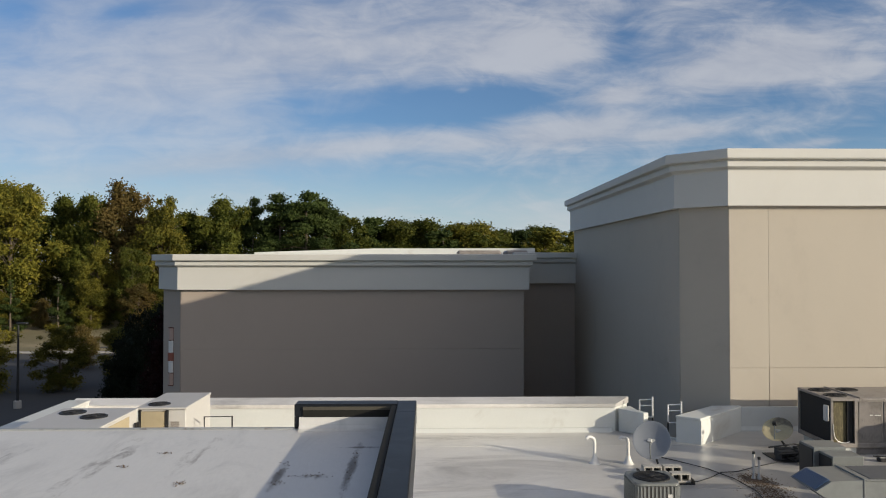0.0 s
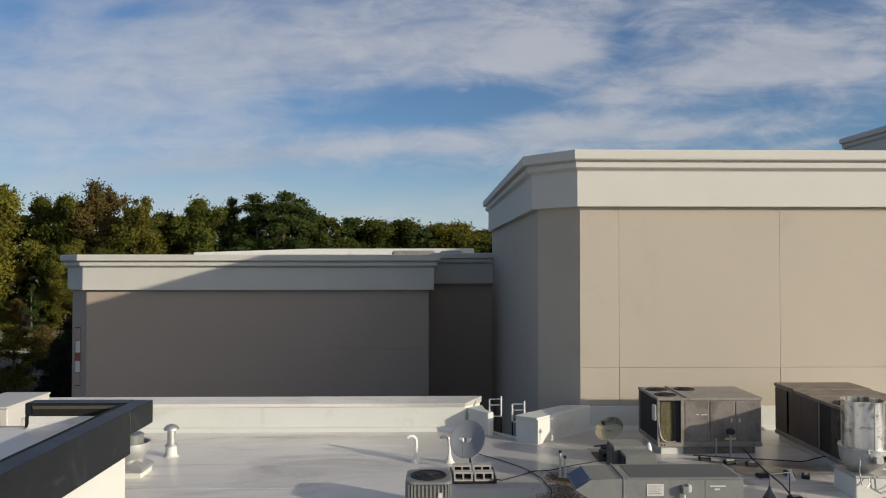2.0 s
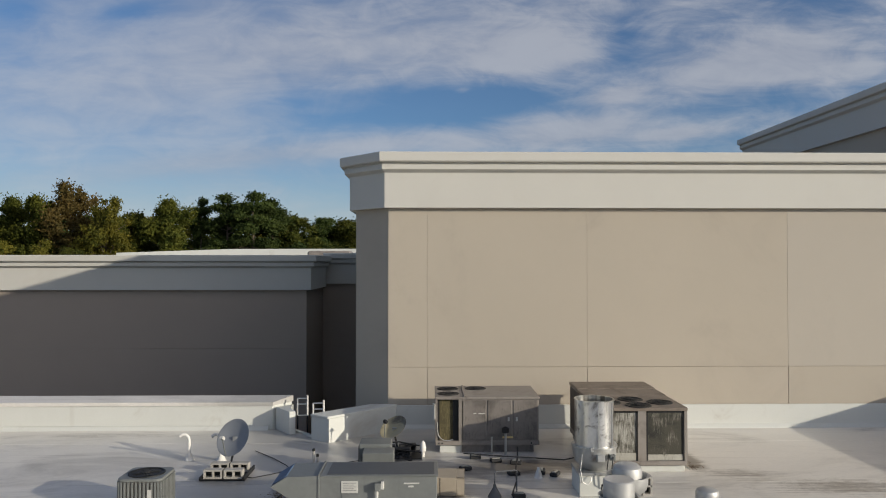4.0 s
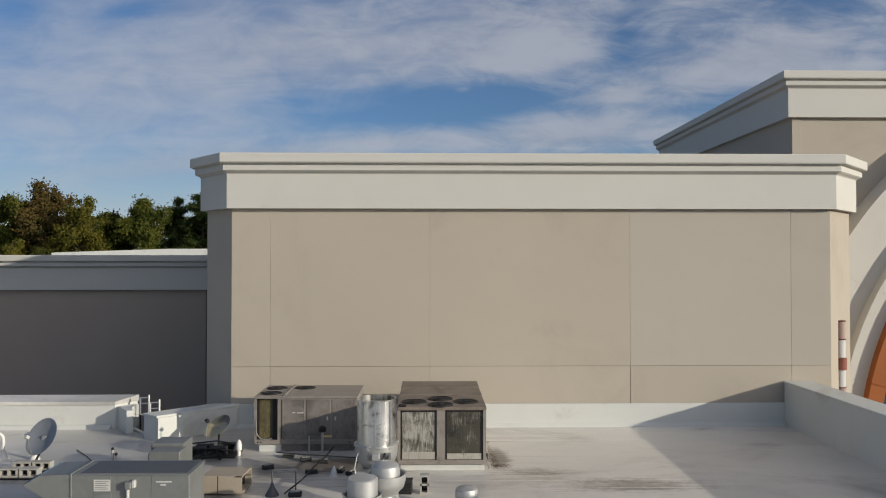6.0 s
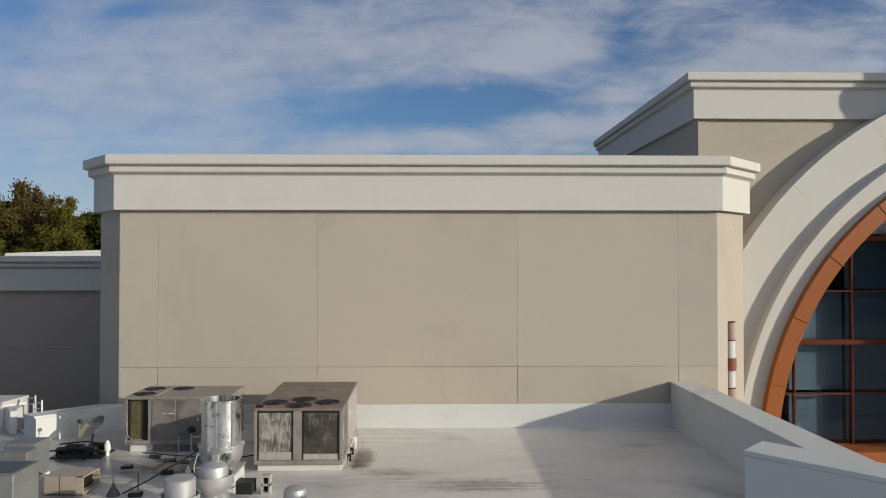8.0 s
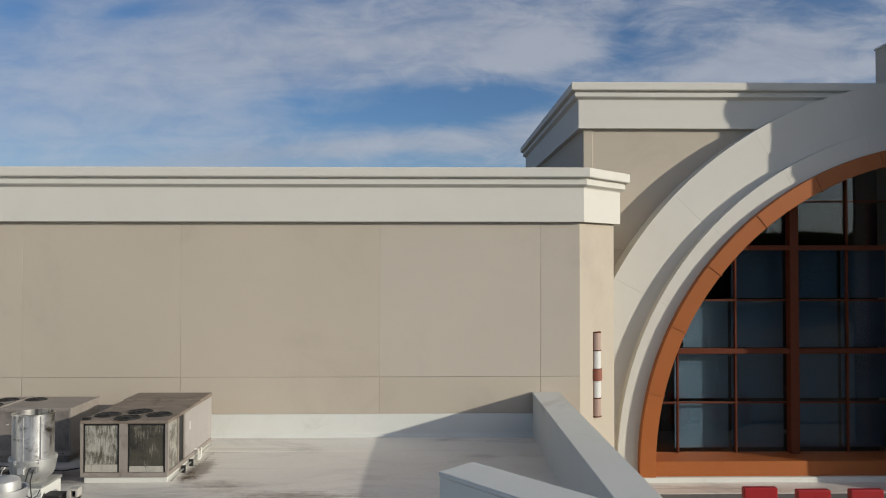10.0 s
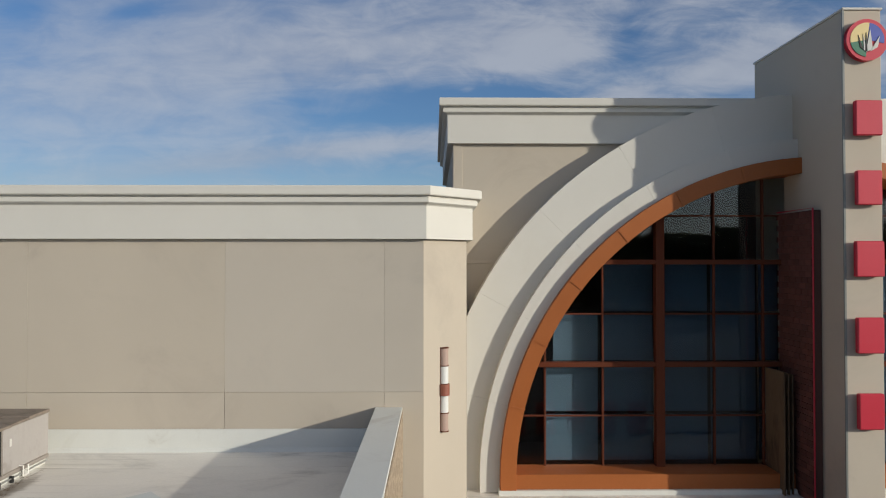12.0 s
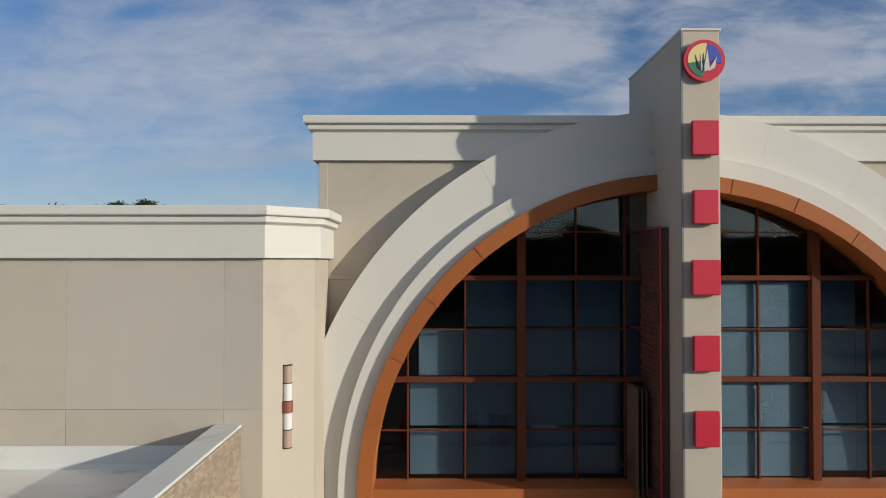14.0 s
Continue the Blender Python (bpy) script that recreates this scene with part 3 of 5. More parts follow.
JOINTS = [8.815, 9.98, 14.78, 20.86, 25.80, 27.02]
for a, b in zip(JOINTS, JOINTS[1:]):
    for z0, z1 in ((-2.6, 1.81), (1.81, 6.57)):
        part("wall_panel", slab((a, 21.05), (b, 21.05), z0, z1, gap=0.006 if z0 < 0 else 0.0022), STUCCO_PALE if a > 20 and z1 > 2 else STUCCO, core)
for p, q in (((7.77, 38.5), (7.77, 22.17)), ((7.77, 22.17), (8.83, 21.05)), ((27.0, 21.05), (28.40, 22.44)), ((28.40, 22.44), (28.40, 25.3))):
    part("wall_panel", slab(p, q, -2.6, 6.57, gap=0.0015), STUCCO, core)

# ---- low block ----
low = thing("low_building", "low taupe stucco block with a stepped cream cornice", "building")
LOW_PLAN = [(-12.5, 46.0), (-12.5, 34.4), (-11.30, 33.2), (4.38, 33.2), (4.38, 38.3), (7.75, 38.3)]
core = part("wall", prism([(-12.48, 60), (-12.48, 34.42), (-11.28, 33.23), (4.35, 33.23), (4.35, 38.33), (7.74, 38.33), (7.74, 60)], GROUND, 4.9), STUCCO_GREY, low, "taupe stucco wall")
part("cornice", sweep(LOW_PLAN[:4] + [(4.38, 38.0)], cornice_profile(5.27, 3.66)), TRIM, low, "stepped cream cornice")
part("cornice", sweep([(4.45, 38.3), (7.735, 38.3)], cornice_profile(5.42, 3.80)), TRIM, low, "stepped cream cornice")
for z0, z1 in ((-3.0, 0.95), (0.95, 3.68)):
    part("wall_panel", slab((-11.28, 33.23), (4.35, 33.23), z0, z1), STUCCO_GREY, core)
    part("wall_panel", slab((-12.48, 34.42), (-11.28, 33.23), z0, z1, gap=0.004), STUCCO_GREY, core)
part("roof", prism([(-12.3, 60), (-12.3, 34.6), (-11.2, 33.5), (4.1, 33.5), (4.1, 38.6), (7.6, 38.6), (7.6, 60)], 4.92, 5.0), MEMBRANE, low)
bm = bmesh.new()
slope = [(-12.45, 5.0), (7.6, 5.0), (7.6, 5.92), (-4.0, 5.90), (-12.45, 5.62)]
lo = [bm.verts.new((x, 52.0, z)) for x, z in slope]
hi = [bm.verts.new((x, 52.5, z)) for x, z in slope]
bm.faces.new(lo)
bm.faces.new(hi[::-1])
for i in range(5):
    bm.faces.new((lo[(i + 1) % 5], lo[i], hi[i], hi[(i + 1) % 5]))
part("rear_parapet", bm, WHITE, low, "white sunlit rear parapet")
for x, wd in ((1.9, 2.9), (5.1, 1.5)):
    part("roof_hatch", prism([(x, 48), (x + wd, 48), (x + wd, 50), (x, 50)], 5.0, 5.70, bevel=0.12), UNIT, low)

# ---- arched entrance block ----
CX, CZ = 41.08, -1.85
arch = thing("entrance_building", "beige entrance block with a great round arch and cream cornice", "building")
FRONT = 25.4


def arc_points(r, a0, a1, n):
    return [(CX + r * math.cos(a0 + (a1 - a0) * i / n), CZ + r * math.sin(a0 + (a1 - a0) * i / n)) for i in range(n + 1)]


def arc_piece(r0, r1, y0, y1, a0, a1, n=4, bm=None, bevel=0.0):
    """A curved block between two radii and two depths."""
    bm = bm or bmesh.new()
    inner, outer = arc_points(r0, a0, a1, n), arc_points(r1, a0, a1, n)
    loops = []
    for y in (y0, y1):
        loops.append(([bm.verts.new((x, y, z)) for x, z in inner], [bm.verts.new((x, y, z)) for x, z in outer]))
    (fi, fo), (bi, bo) = loops
    fs = []
    for i in range(n):
        fs.append(bm.faces.new((fi[i], fi[i + 1], fo[i + 1], fo[i])))
        fs.append(bm.faces.new((bi[i], bo[i], bo[i + 1], bi[i + 1])))
        fs.append(bm.faces.new((fo[i], fo[i + 1], bo[i + 1], bo[i])))
        fs.append(bm.faces.new((fi[i], bi[i], bi[i + 1], fi[i + 1])))
    for i in (0, n):
        fs.append(bm.faces.new((fi[i], fo[i], bo[i], bi[i])))
    if bevel:
        sharp = [e for e in {e for f in fs for e in f.edges} if len(e.link_faces) == 2 and e.link_faces[0].normal.dot(e.link_faces[1].normal) < 0.5]
        bmesh.ops.bevel(bm, geom=sharp, offset=bevel, segments=1, affect="EDGES")
    return bm


def arch_wall():
    """The wall over and beside the arch, with the round opening cut through it."""
    bm = bmesh.new()
    x0, x1, top = 28.05, 54.11, 11.0
    r = 11.2
    xs = [x0 + 0.001] + [CX - r * math.cos(math.pi * i / 48) for i in range(49)] + [x1]
    rows = []
    for y in (FRONT, FRONT + 0.5):
        row = []
        for x in xs:
            d = r * r - (x - CX) ** 2
            zb = CZ + math.sqrt(d) if d > 1e-6 else -2.6
            row.append((bm.verts.new((x, y, max(zb, -2.6))), bm.verts.new((x, y, top))))
        rows.append(row)
    f, b = rows
    for i in range(len(xs) - 1):
        bm.faces.new((f[i][0], f[i + 1][0], f[i + 1][1], f[i][1]))
        bm.faces.new((b[i][0], b[i][1], b[i + 1][1], b[i + 1][0]))
        bm.faces.new((f[i][1], f[i + 1][1], b[i + 1][1], b[i][1]))
        bm.faces.new((f[i][0], b[i][0], b[i + 1][0], f[i + 1][0]))
    for i in (0, -1):
        bm.faces.new((f[i][0], f[i][1], b[i][1], b[i][0]))
    return bm


part("wall", arch_wall(), STUCCO, arch, "beige stucco front wall")
part("side_wall", box(28.05, 28.5, 25.9, 40.2, GROUND, 11.0), STUCCO, arch)
part("side_wall", box(53.66, 54.11, 25.9, 40.2, GROUND, 11.0), STUCCO, arch)
part("rear_wall", box(28.05, 54.11, 40.2, 40.6, GROUND, 11.0), STUCCO_GREY, arch)
part("roof", box(28.5, 53.66, 25.9, 40.2, 10.7, 10.8), MEMBRANE, arch)
part("cornice", sweep([(28.05, 40.2), (28.05, FRONT), (54.11, FRONT), (54.11, 40.2)], cornice_profile(11.88, 10.24)), TRIM, arch, "stepped cream cornice")
part("corner_strip", box(28.06, 28.40, FRONT - 0.03, FRONT, 2.0, 10.24, 0.01), STUCCO, arch)
part("string_course", box(28.42, 30.2, FRONT - 0.05, FRONT, 5.78, 5.92, 0.012), STUCCO, arch)
UNDER = math.asin(0.45 / 12.0)


def ring(name, r0, r1, y0, y1, mat, ends, label, gap=0.0, bevel=0.012, seam=0.0):
    """Curved segments between the given angles, counted in degrees from the west springing."""
    for i, (e0, e1) in enumerate(zip(ends, ends[1:])):
        a0, a1 = math.pi - radians(e0), math.pi - radians(e1)
        if seam and i:
            part("seam_strip", arc_piece(r0 - 0.02, r1 - 0.012, y0 - 0.022, y1, a0 + seam, a0 - seam, 1), mat, arch)
        g = gap / r1
        part(name, arc_piece(r0, r1, y0, y1, a0 - g, a1 + g, 5, bevel=bevel), mat, arch, label if i == 0 else "")


LOW_END = math.degrees(UNDER)
TWELVE = [-LOW_END + (180 + 2 * LOW_END) * i / 12 for i in range(13)]
COPPER_ENDS = [-LOW_END] + [13.4 + 12.4 * i for i in range(14)] + [180 + LOW_END]
ring("outer_arch_segment", 12.10, 13.80, 24.50, FRONT, TRIM, TWELVE, "cream outer arch ring", 0.0015, 0.003)
ring("inner_arch_segment", 11.40, 12.12, 24.12, FRONT, TRIM, TWELVE, "cream inner arch ring", 0.0015, 0.003)
ring("copper_arch_segment", 10.86, 11.42, 23.84, 25.35, COPPER, COPPER_ENDS, "copper coloured arch lining", 0.003, 0.012, 0.0026)
part("sill", box(30.2, 52.0, 23.95, 25.3, -2.15, -1.62, 0.02), COPPER, arch, "copper coloured sill")
part("base_kerb", box(29.6, 52.4, 23.8, 24.4, -2.32, -2.14, 0.02), WHITE, arch)
# back and floor coloured near-black in place of the room's own shade
part("room_back", box(28.55, 53.6, 31.0, 31.1, -2.3, 10.5), UNLIT_BLACK, arch)
part("room_floor", box(28.6, 53.6, 25.4, 31.0, -2.4, -2.2), UNLIT_BLACK, arch)




def arch_window(side):
    """One half of the great window: bars and panes to one side of the pylon."""
    win = thing("arch_window", "large round-headed window with brown bars and blue-grey panes", "window", kind="structure")
    verts = [31.42, 33.55, 35.62, 37.68, 39.50, 40.36]
    levels = [-1.62, 0.20, 2.09, 3.93, 5.84, 7.55, 9.0]
    mx = (lambda x: x) if side < 0 else (lambda x: 2 * CX - x)

    def reach(x):
        d = 10.95 ** 2 - (x - CX) ** 2
        return CZ + math.sqrt(d) if d > 0 else -9

    for i, x in enumerate(verts[:-1]):
        thick, deep = (0.16, 0.30) if i == 2 else (0.033, 0.10)
        top = reach(x)
        a, b = sorted((mx(x - thick), mx(x + thick)))
        part("upright_bar", box(a, b, 25.15 - deep, 25.2, -1.62, top, 0.01), RUST, win)
    for j, z in enumerate(levels[1:]):
        big = j in (1, 3)
        left = CX - math.sqrt(max(10.95 ** 2 - (z - CZ) ** 2, 0.01))
        thick, deep = (0.09, 0.26) if big else (0.027, 0.09)
        a, b = sorted((mx(left), mx(40.36 if side < 0 else 40.70)))
        if a < b:
            part("cross_bar", box(a, b, 25.15 - deep, 25.19, z - thick, z + thick, 0.008), RUST, win)
    lefts = [30.1] + verts[:-1]

    def sheet(x0, x1, z0, z1, y, thick):
        """An upright sheet between two uprights, its head cut by the arch."""
        n = 6
        xs = [x0 + (x1 - x0) * k / n for k in range(n + 1)]
        bm = bmesh.new()
        rows = [[bm.verts.new((mx(x), yy, max(z0, min(z1, reach(x) + 0.02)) if up else z0 - 0.001)) for x in xs] for yy in (y, y + thick) for up in (0, 1)]
        lo, hi, lb, hb = rows
        for k in range(n):
            for q in ((lo[k], lo[k + 1], hi[k + 1], hi[k]), (lb[k], hb[k], hb[k + 1], lb[k + 1]), (hi[k], hi[k + 1], hb[k + 1], hb[k]), (lo[k], lb[k], lb[k + 1], lo[k + 1])):
                bm.faces.new(q)
        bm.faces.new((lo[0], hi[0], hb[0], lb[0]))
        bm.faces.new((lo[n], lb[n], hb[n], hi[n]))
        return bm

    for i, (x0, x1) in enumerate(zip(lefts, verts)):
        for j, (z0, z1) in enumerate(zip(levels, levels[1:])):
            if reach(x1) < z0 + 0.05:
                continue
            pane = part("pane", sheet(x0, x1, z0, z1, 25.165, 0.02), GLASS, win, "tinted clear glass" if i == 0 and j == 0 else "")
            pane.visible_shadow = False
            if j < 4 and i > 0 and not (i == 1 and j == 3):
                left = x0 + (0.40 if (i, j) == (1, 2) else 0.07 if side < 0 else 0.01)
                part("blind", sheet(left, x1 - (0.06 if side < 0 else 0.01), z0 + 0.06, z1 - 0.05, 25.64 if side < 0 else 25.26 if i > 2 else 25.95, 0.02), PANE, win, "blue-grey blind behind the glass" if i == 1 and j == 0 else "")
    return win


arch_window(-1)
arch_window(1)

# ---- sign pylon ----
pylon = thing("sign_pylon", "tall beige stucco pylon with red raised sign shapes", "sign pylon")
part("shaft", prism([(40.36, 21.20), (41.57, 21.20), (41.57, 27.6), (40.36, 27.6)], -2.3, 13.86, bevel=0.02), STUCCO, pylon, "beige stucco shaft")
part("coping", box(40.32, 41.61, 21.16, 27.64, 13.86, 13.94, 0.015), TRIM, pylon)
part("corner_strip", box(40.31, 40.39, 21.17, 21.22, -2.3, 13.86, 0.01), GREY_PAINT, pylon)
for z1, h, wd in ((10.93, 1.10, 0.86), (8.72, 1.08, 0.80), (6.50, 1.12, 0.90), (4.10, 1.12, 0.84), (1.72, 1.12, 0.80)):
    p = part("sign_block", box(41.02 - wd / 2, 41.02 + wd / 2, 20.93, 21.12, z1 - h, z1, 0.03), RED, pylon, "plain raised red sign block")
    for zz in (z1 - 0.3, z1 - h + 0.3):
        part("standoff", box(40.98, 41.06, 21.11, 21.21, zz - 0.03, zz + 0.03), BLACK, p)


def disc(r, y0, y1, a0, a1, bm=None, n=24):
    bm = bm or bmesh.new()
    cx, cz = 41.02, 12.86
    pts = [(cx, cz)] if a1 - a0 < 6.2 else []
    pts += [(cx + r * math.cos(a0 + (a1 - a0) * i / n), cz + r * math.sin(a0 + (a1 - a0) * i / n)) for i in range(n + (1 if pts else 0))]
    f = [bm.verts.new((x, y0, z)) for x, z in pts]
    b = [bm.verts.new((x, y1, z)) for x, z in pts]
    bm.faces.new(f)
    bm.faces.new(b[::-1])
    for i in range(len(pts)):
        bm.faces.new((f[i], f[(i + 1) % len(pts)], b[(i + 1) % len(pts)], b[i]))
    return bm


logo = part("logo_disc", disc(0.66, 21.01, 21.21, 0, 2 * math.pi, n=40), RED, pylon, "round sign disc with a red rim")
part("sector", disc(0.54, 20.995, 21.02, radians(82), radians(190)), YELLOW, logo)
part("sector", disc(0.54, 20.995, 21.02, radians(-12), radians(82)), BLUE, logo)
part("sector", disc(0.54, 20.995, 21.02, radians(190), radians(265)), GREEN, logo)
SPIKES = {"white": (((41.02, 12.52), (41.10, 12.50), (41.00, 13.04)), ((41.08, 12.46), (41.30, 12.56), (41.22, 13.20)), ((41.22, 12.48), (41.46, 12.62), (41.52, 12.98))),
          "dark": (((40.90, 12.62), (41.02, 12.52), (40.84, 13.02)), ((41.05, 12.50), (41.13, 12.48), (41.10, 13.08)))}
for shade_name, shapes in SPIKES.items():
    bm = bmesh.new()
    for k, spike in enumerate(shapes):
        front = 20.98 - 0.004 * k
        f = [bm.verts.new((x - 0.12, front, z)) for x, z in spike]
        b = [bm.verts.new((x - 0.12, 21.0, z)) for x, z in spike]
        bm.faces.new(f)
        bm.faces.new(b[::-1])
        for i in range(3):
            bm.faces.new((f[i], f[(i + 1) % 3], b[(i + 1) % 3], b[i]))
    part(shade_name + "_shape", bm, LABEL if shade_name == "white" else BLACK, logo)

# ---- brick cladding on the pylon side ----
clad = thing("brick_cladding", "dark red brick cladding with a red light tube at its edge", "cladding", kind="structure")
part("backing", box(40.12, 40.34, 22.6, 25.14, -2.3, 7.6), MORTAR_DARK, clad)
part("light_tube", tube([(40.06, 22.58, -2.2), (40.06, 22.58, 7.66), (40.06, 25.1, 7.66)], 0.030), RED, clad, "red light tube")
brick_mesh = None
course = 0
z = -2.25
while z < 7.5:
    y = 22.62 + (0.16 if course % 2 else 0.0)
    while y < 25.0:
        if brick_mesh is None:
            brick_mesh = part("brick", box(0, 0.03, 0, 0.40, 0, 0.19, 0.006), BRICK_RED, clad)
            b = brick_mesh
        else:
            b = new("brick", brick_mesh.data)
            b.parent = clad
        b.location = (40.095, y, z)
        y += 0.415
    z += 0.205
    course += 1
ply = thing("plywood_stack", "weathered plywood sheets leaning on the brick cladding", "plywood")
for i in range(3):
    part("sheet", box(39.54 + i * 0.17, 39.58 + i * 0.17, 23.60 + i * 0.05, 25.05, -2.28, 1.98 - 0.04 * i, 0.006), PLY, ply)

# ---- canopy ----
canopy = thing("canopy", "white membrane canopy roof before the arch", "canopy", kind="structure")
# deck beyond the white strip is unseen; its dark colour cuts bounced light
part("deck", box(26.4, 56.0, 17.4, 25.3, -2.8, -2.32), UNSEEN_DECK, canopy, "unseen deck kept dark to cut bounced light")
part("edge_strip", box(26.4, 56.0, 22.6, 25.3, -2.32, -2.3), MEMBRANE, canopy, "white membrane strip along the wall")
part("fascia", box(26.4, 56.0, 17.2, 17.4, -3.6, -2.2, 0.02), BRONZE, canopy)
for i in range(5):
    b = thing("canopy_sign_block", "plain dark red sign block standing on the canopy", "sign", 31.15 + i * 1.42, 17.9, -2.3, group="canopy sign")
    part("block", box(-0.45, 0.45, -0.10, 0.10, 0.08, 1.66 - 0.07 * (i > 0), 0.03), RED_DARK, b)
    part("foot", box(-0.35, 0.35, -0.14, 0.14, 0.0, 0.08), BRONZE, b)

# ---- penthouse with dark fascia ----
pent = thing("penthouse", "low white roof house edged with a dark metal fascia", "roof house")
part("roof", box(-9.7, -0.5, -4.0, 11.45, 2.05, 2.25), PENT, pent, "white membrane with dark dirt marks")
part("wall", box(-9.6, -0.47, -4.0, 11.3, 0.0, 2.05), WHITE, pent)
part("drip_edge", box(-9.7, -2.05, 11.45, 11.50, 2.12, 2.28, 0.008), GALV, pent)
part("side_fascia", box(-0.50, -0.20, -4.0, 10.84, 1.98, 2.65, 0.012), BRONZE, pent, "dark bronze metal fascia with pale drip marks")
part("side_fascia", box(-0.50, -0.203, 10.84, 11.75, 2.27, 2.647, 0.012), BRONZE, pent)
part("end_fascia", box(-2.14, -0.50, 11.45, 11.75, 2.45, 2.65, 0.012), BRONZE, pent)
part("end_leg", box(-2.14, -2.06, 11.45, 11.75, 2.25, 2.45, 0.01), BRONZE, pent)
part("end_lining", box(-2.0, -0.52, 11.43, 11.452, 2.44, 2.56), DARK_LINING, pent, "dark inner lining")
part("end_lining", box(-2.0, -0.52, 11.42, 11.452, 2.56, 2.61), LINING, pent, "weathered brown strip")
part("end_upstand", sweep([(-2.06, 11.452), (-0.50, 11.452)], [(0.0, 2.20), (0.16, 2.20), (0.15, 2.255), (0.07, 2.275), (0.03, 2.32), (0.025, 2.445), (0.0, 2.445)]), PENT, pent, "white membrane turned up at the end")
part("inner_ledge", box(-0.60, -0.50, -4.0, 11.42, 2.25, 2.635, 0.01), DARK_LINING, pent, "dark inner edge of the fascia")

# ---- roof plant ----
def fan_top(parent, x, y, z, r, name="fan"):
    """A round fan opening with a raised ring, blades, hub and wire guard."""
    f = part(name, lathe([(r + 0.025, z - 0.005), (r + 0.025, z + 0.018), (r, z + 0.024), (r - 0.02, z + 0.018), (r - 0.02, z + 0.008)], x, y, 26, caps=False), BLACK, parent, "black fan ring")
    # flat black disc stands in for the shaded depth of the well
    part("fan_well", lathe([(0.01, z + 0.004), (r, z + 0.006)], x, y, 26, caps=False), BLACK, f)
    bm = bmesh.new()
    for k in range(4):
        a = k * math.pi / 2 + 0.4
        pts = [(0.05, -0.35), (0.05, 0.35), (r - 0.06, 0.32), (r - 0.06, -0.32)]
        vs = [bm.verts.new((x + q * math.cos(a + d), y + q * math.sin(a + d), z + 0.012 + 0.012 * (d > 0))) for q, d in pts]
        bm.faces.new(vs)
    part("blade", bm, RUBBER, f)
    bm = bmesh.new()
    for rr in (0.35, 0.6, 0.85):
        tube([(x + rr * r * math.cos(t * math.pi / 8), y + rr * r * math.sin(t * math.pi / 8), z + 0.026) for t in range(17)], 0.0025, 4, bm)
    for k in range(3):
        a = k * math.pi / 3
        tube([(x - r * math.cos(a), y - r * math.sin(a), z + 0.032), (x + r * math.cos(a), y + r * math.sin(a), z + 0.030)], 0.003, 4, bm)
    part("guard", bm, RUBBER, f)
    part("hub", lathe([(0.07, z + 0.01), (0.07, z + 0.028), (0.03, z + 0.04)], x, y, 12), RUBBER, f)
    return f


def coil(parent, x0, x1, y0, y1, z0, z1, mat):
    """A finned coil set in a rim."""
    return part("coil", box(x0, x1, y0, y1, z0, z1), mat, parent, "stained finned coil")


# large unit whose end faces south
u = thing("rooftop_unit", "taupe rooftop air conditioner with streaked dirty coils on a white curb", "air conditioner", 14.01, 16.30, 0, group="rooftop units")
part("curb", box(0.06, 2.06, 0.08, 3.4, 0.0, 0.16, 0.01), WHITE, u)
part("base_rail", box(0.0, 2.10, 0.0, 3.5, 0.16, 0.27, 0.012), UNIT, u)
for x in (0.0, 0.93, 2.03):
    part("corner_post", box(x, x + (0.07 if x != 0.93 else 0.2), 0.0, 0.07, 0.27, 1.44), UNIT, u)
part("corner_post", box(2.03, 2.10, 0.72, 0.78, 0.27, 1.44), UNIT, u)
coil(u, 0.08, 0.92, 0.03, 0.12, 0.28, 1.43, COIL_PALE)
for x0, x1 in ((0.08, 0.92), (1.14, 2.02)):
    part("coil_foot", box(x0, x1, 0.018, 0.03, 0.28, 0.46 if x0 < 1 else 0.42, 0.004), COIL_RIM, u, "pale stained band")
    part("coil_rim", box(x0, x0 + 0.03, 0.012, 0.03, 0.28, 1.43), BLACK, u)
    part("coil_rim", box(x1 - 0.03, x1, 0.012, 0.03, 0.28, 1.43), BLACK, u)
    part("coil_rim", box(x0, x1, 0.012, 0.03, 1.40, 1.43), BLACK, u)
coil(u, 1.14, 2.02, 0.03, 0.12, 0.28, 1.43, COIL)
coil(u, 2.0, 2.06, 0.08, 0.72, 0.28, 1.43, COIL_PALE)
# black boxes fill the open bays in place of the shade inside
part("side_bay", box(2.0, 2.05, 0.78, 1.22, 0.28, 1.43), BLACK, u, "side bay filled black for the shade inside")
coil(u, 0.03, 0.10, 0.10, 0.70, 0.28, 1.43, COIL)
part("side_bay", box(0.04, 0.10, 0.72, 1.22, 0.28, 1.43), BLACK, u, "side bay filled black for the shade inside")
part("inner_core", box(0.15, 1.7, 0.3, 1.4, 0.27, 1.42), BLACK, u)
part("cabinet", box(0.02, 2.085, 1.22, 3.48, 0.27, 1.47, 0.012), UNIT, u, "taupe sheet metal cabinet")
# west panels: the dark colour stands in for shade as well as grime
for y in (1.64, 2.43, 3.09):
    part("door_panel", box(0.005, 0.025, y - 0.385, y + 0.385, 0.30, 1.44, 0.008), UNIT_GRIME_SHADE, u, "grimy side panel darkened for the unlit side")
# east panel lightened for the sun falling on it
part("side_panel", box(2.085, 2.10, 1.25, 3.46, 0.30, 1.455, 0.006), UNIT_SUNLIT, u, "side panel painted paler for the sun on it")
part("latch", box(2.09, 2.12, 1.52, 1.60, 0.95, 1.15, 0.006), LABEL, u)
part("fan_deck", box(-0.01, 2.11, -0.01, 1.60, 1.44, 1.52, 0.012), UNIT_TOP, u)
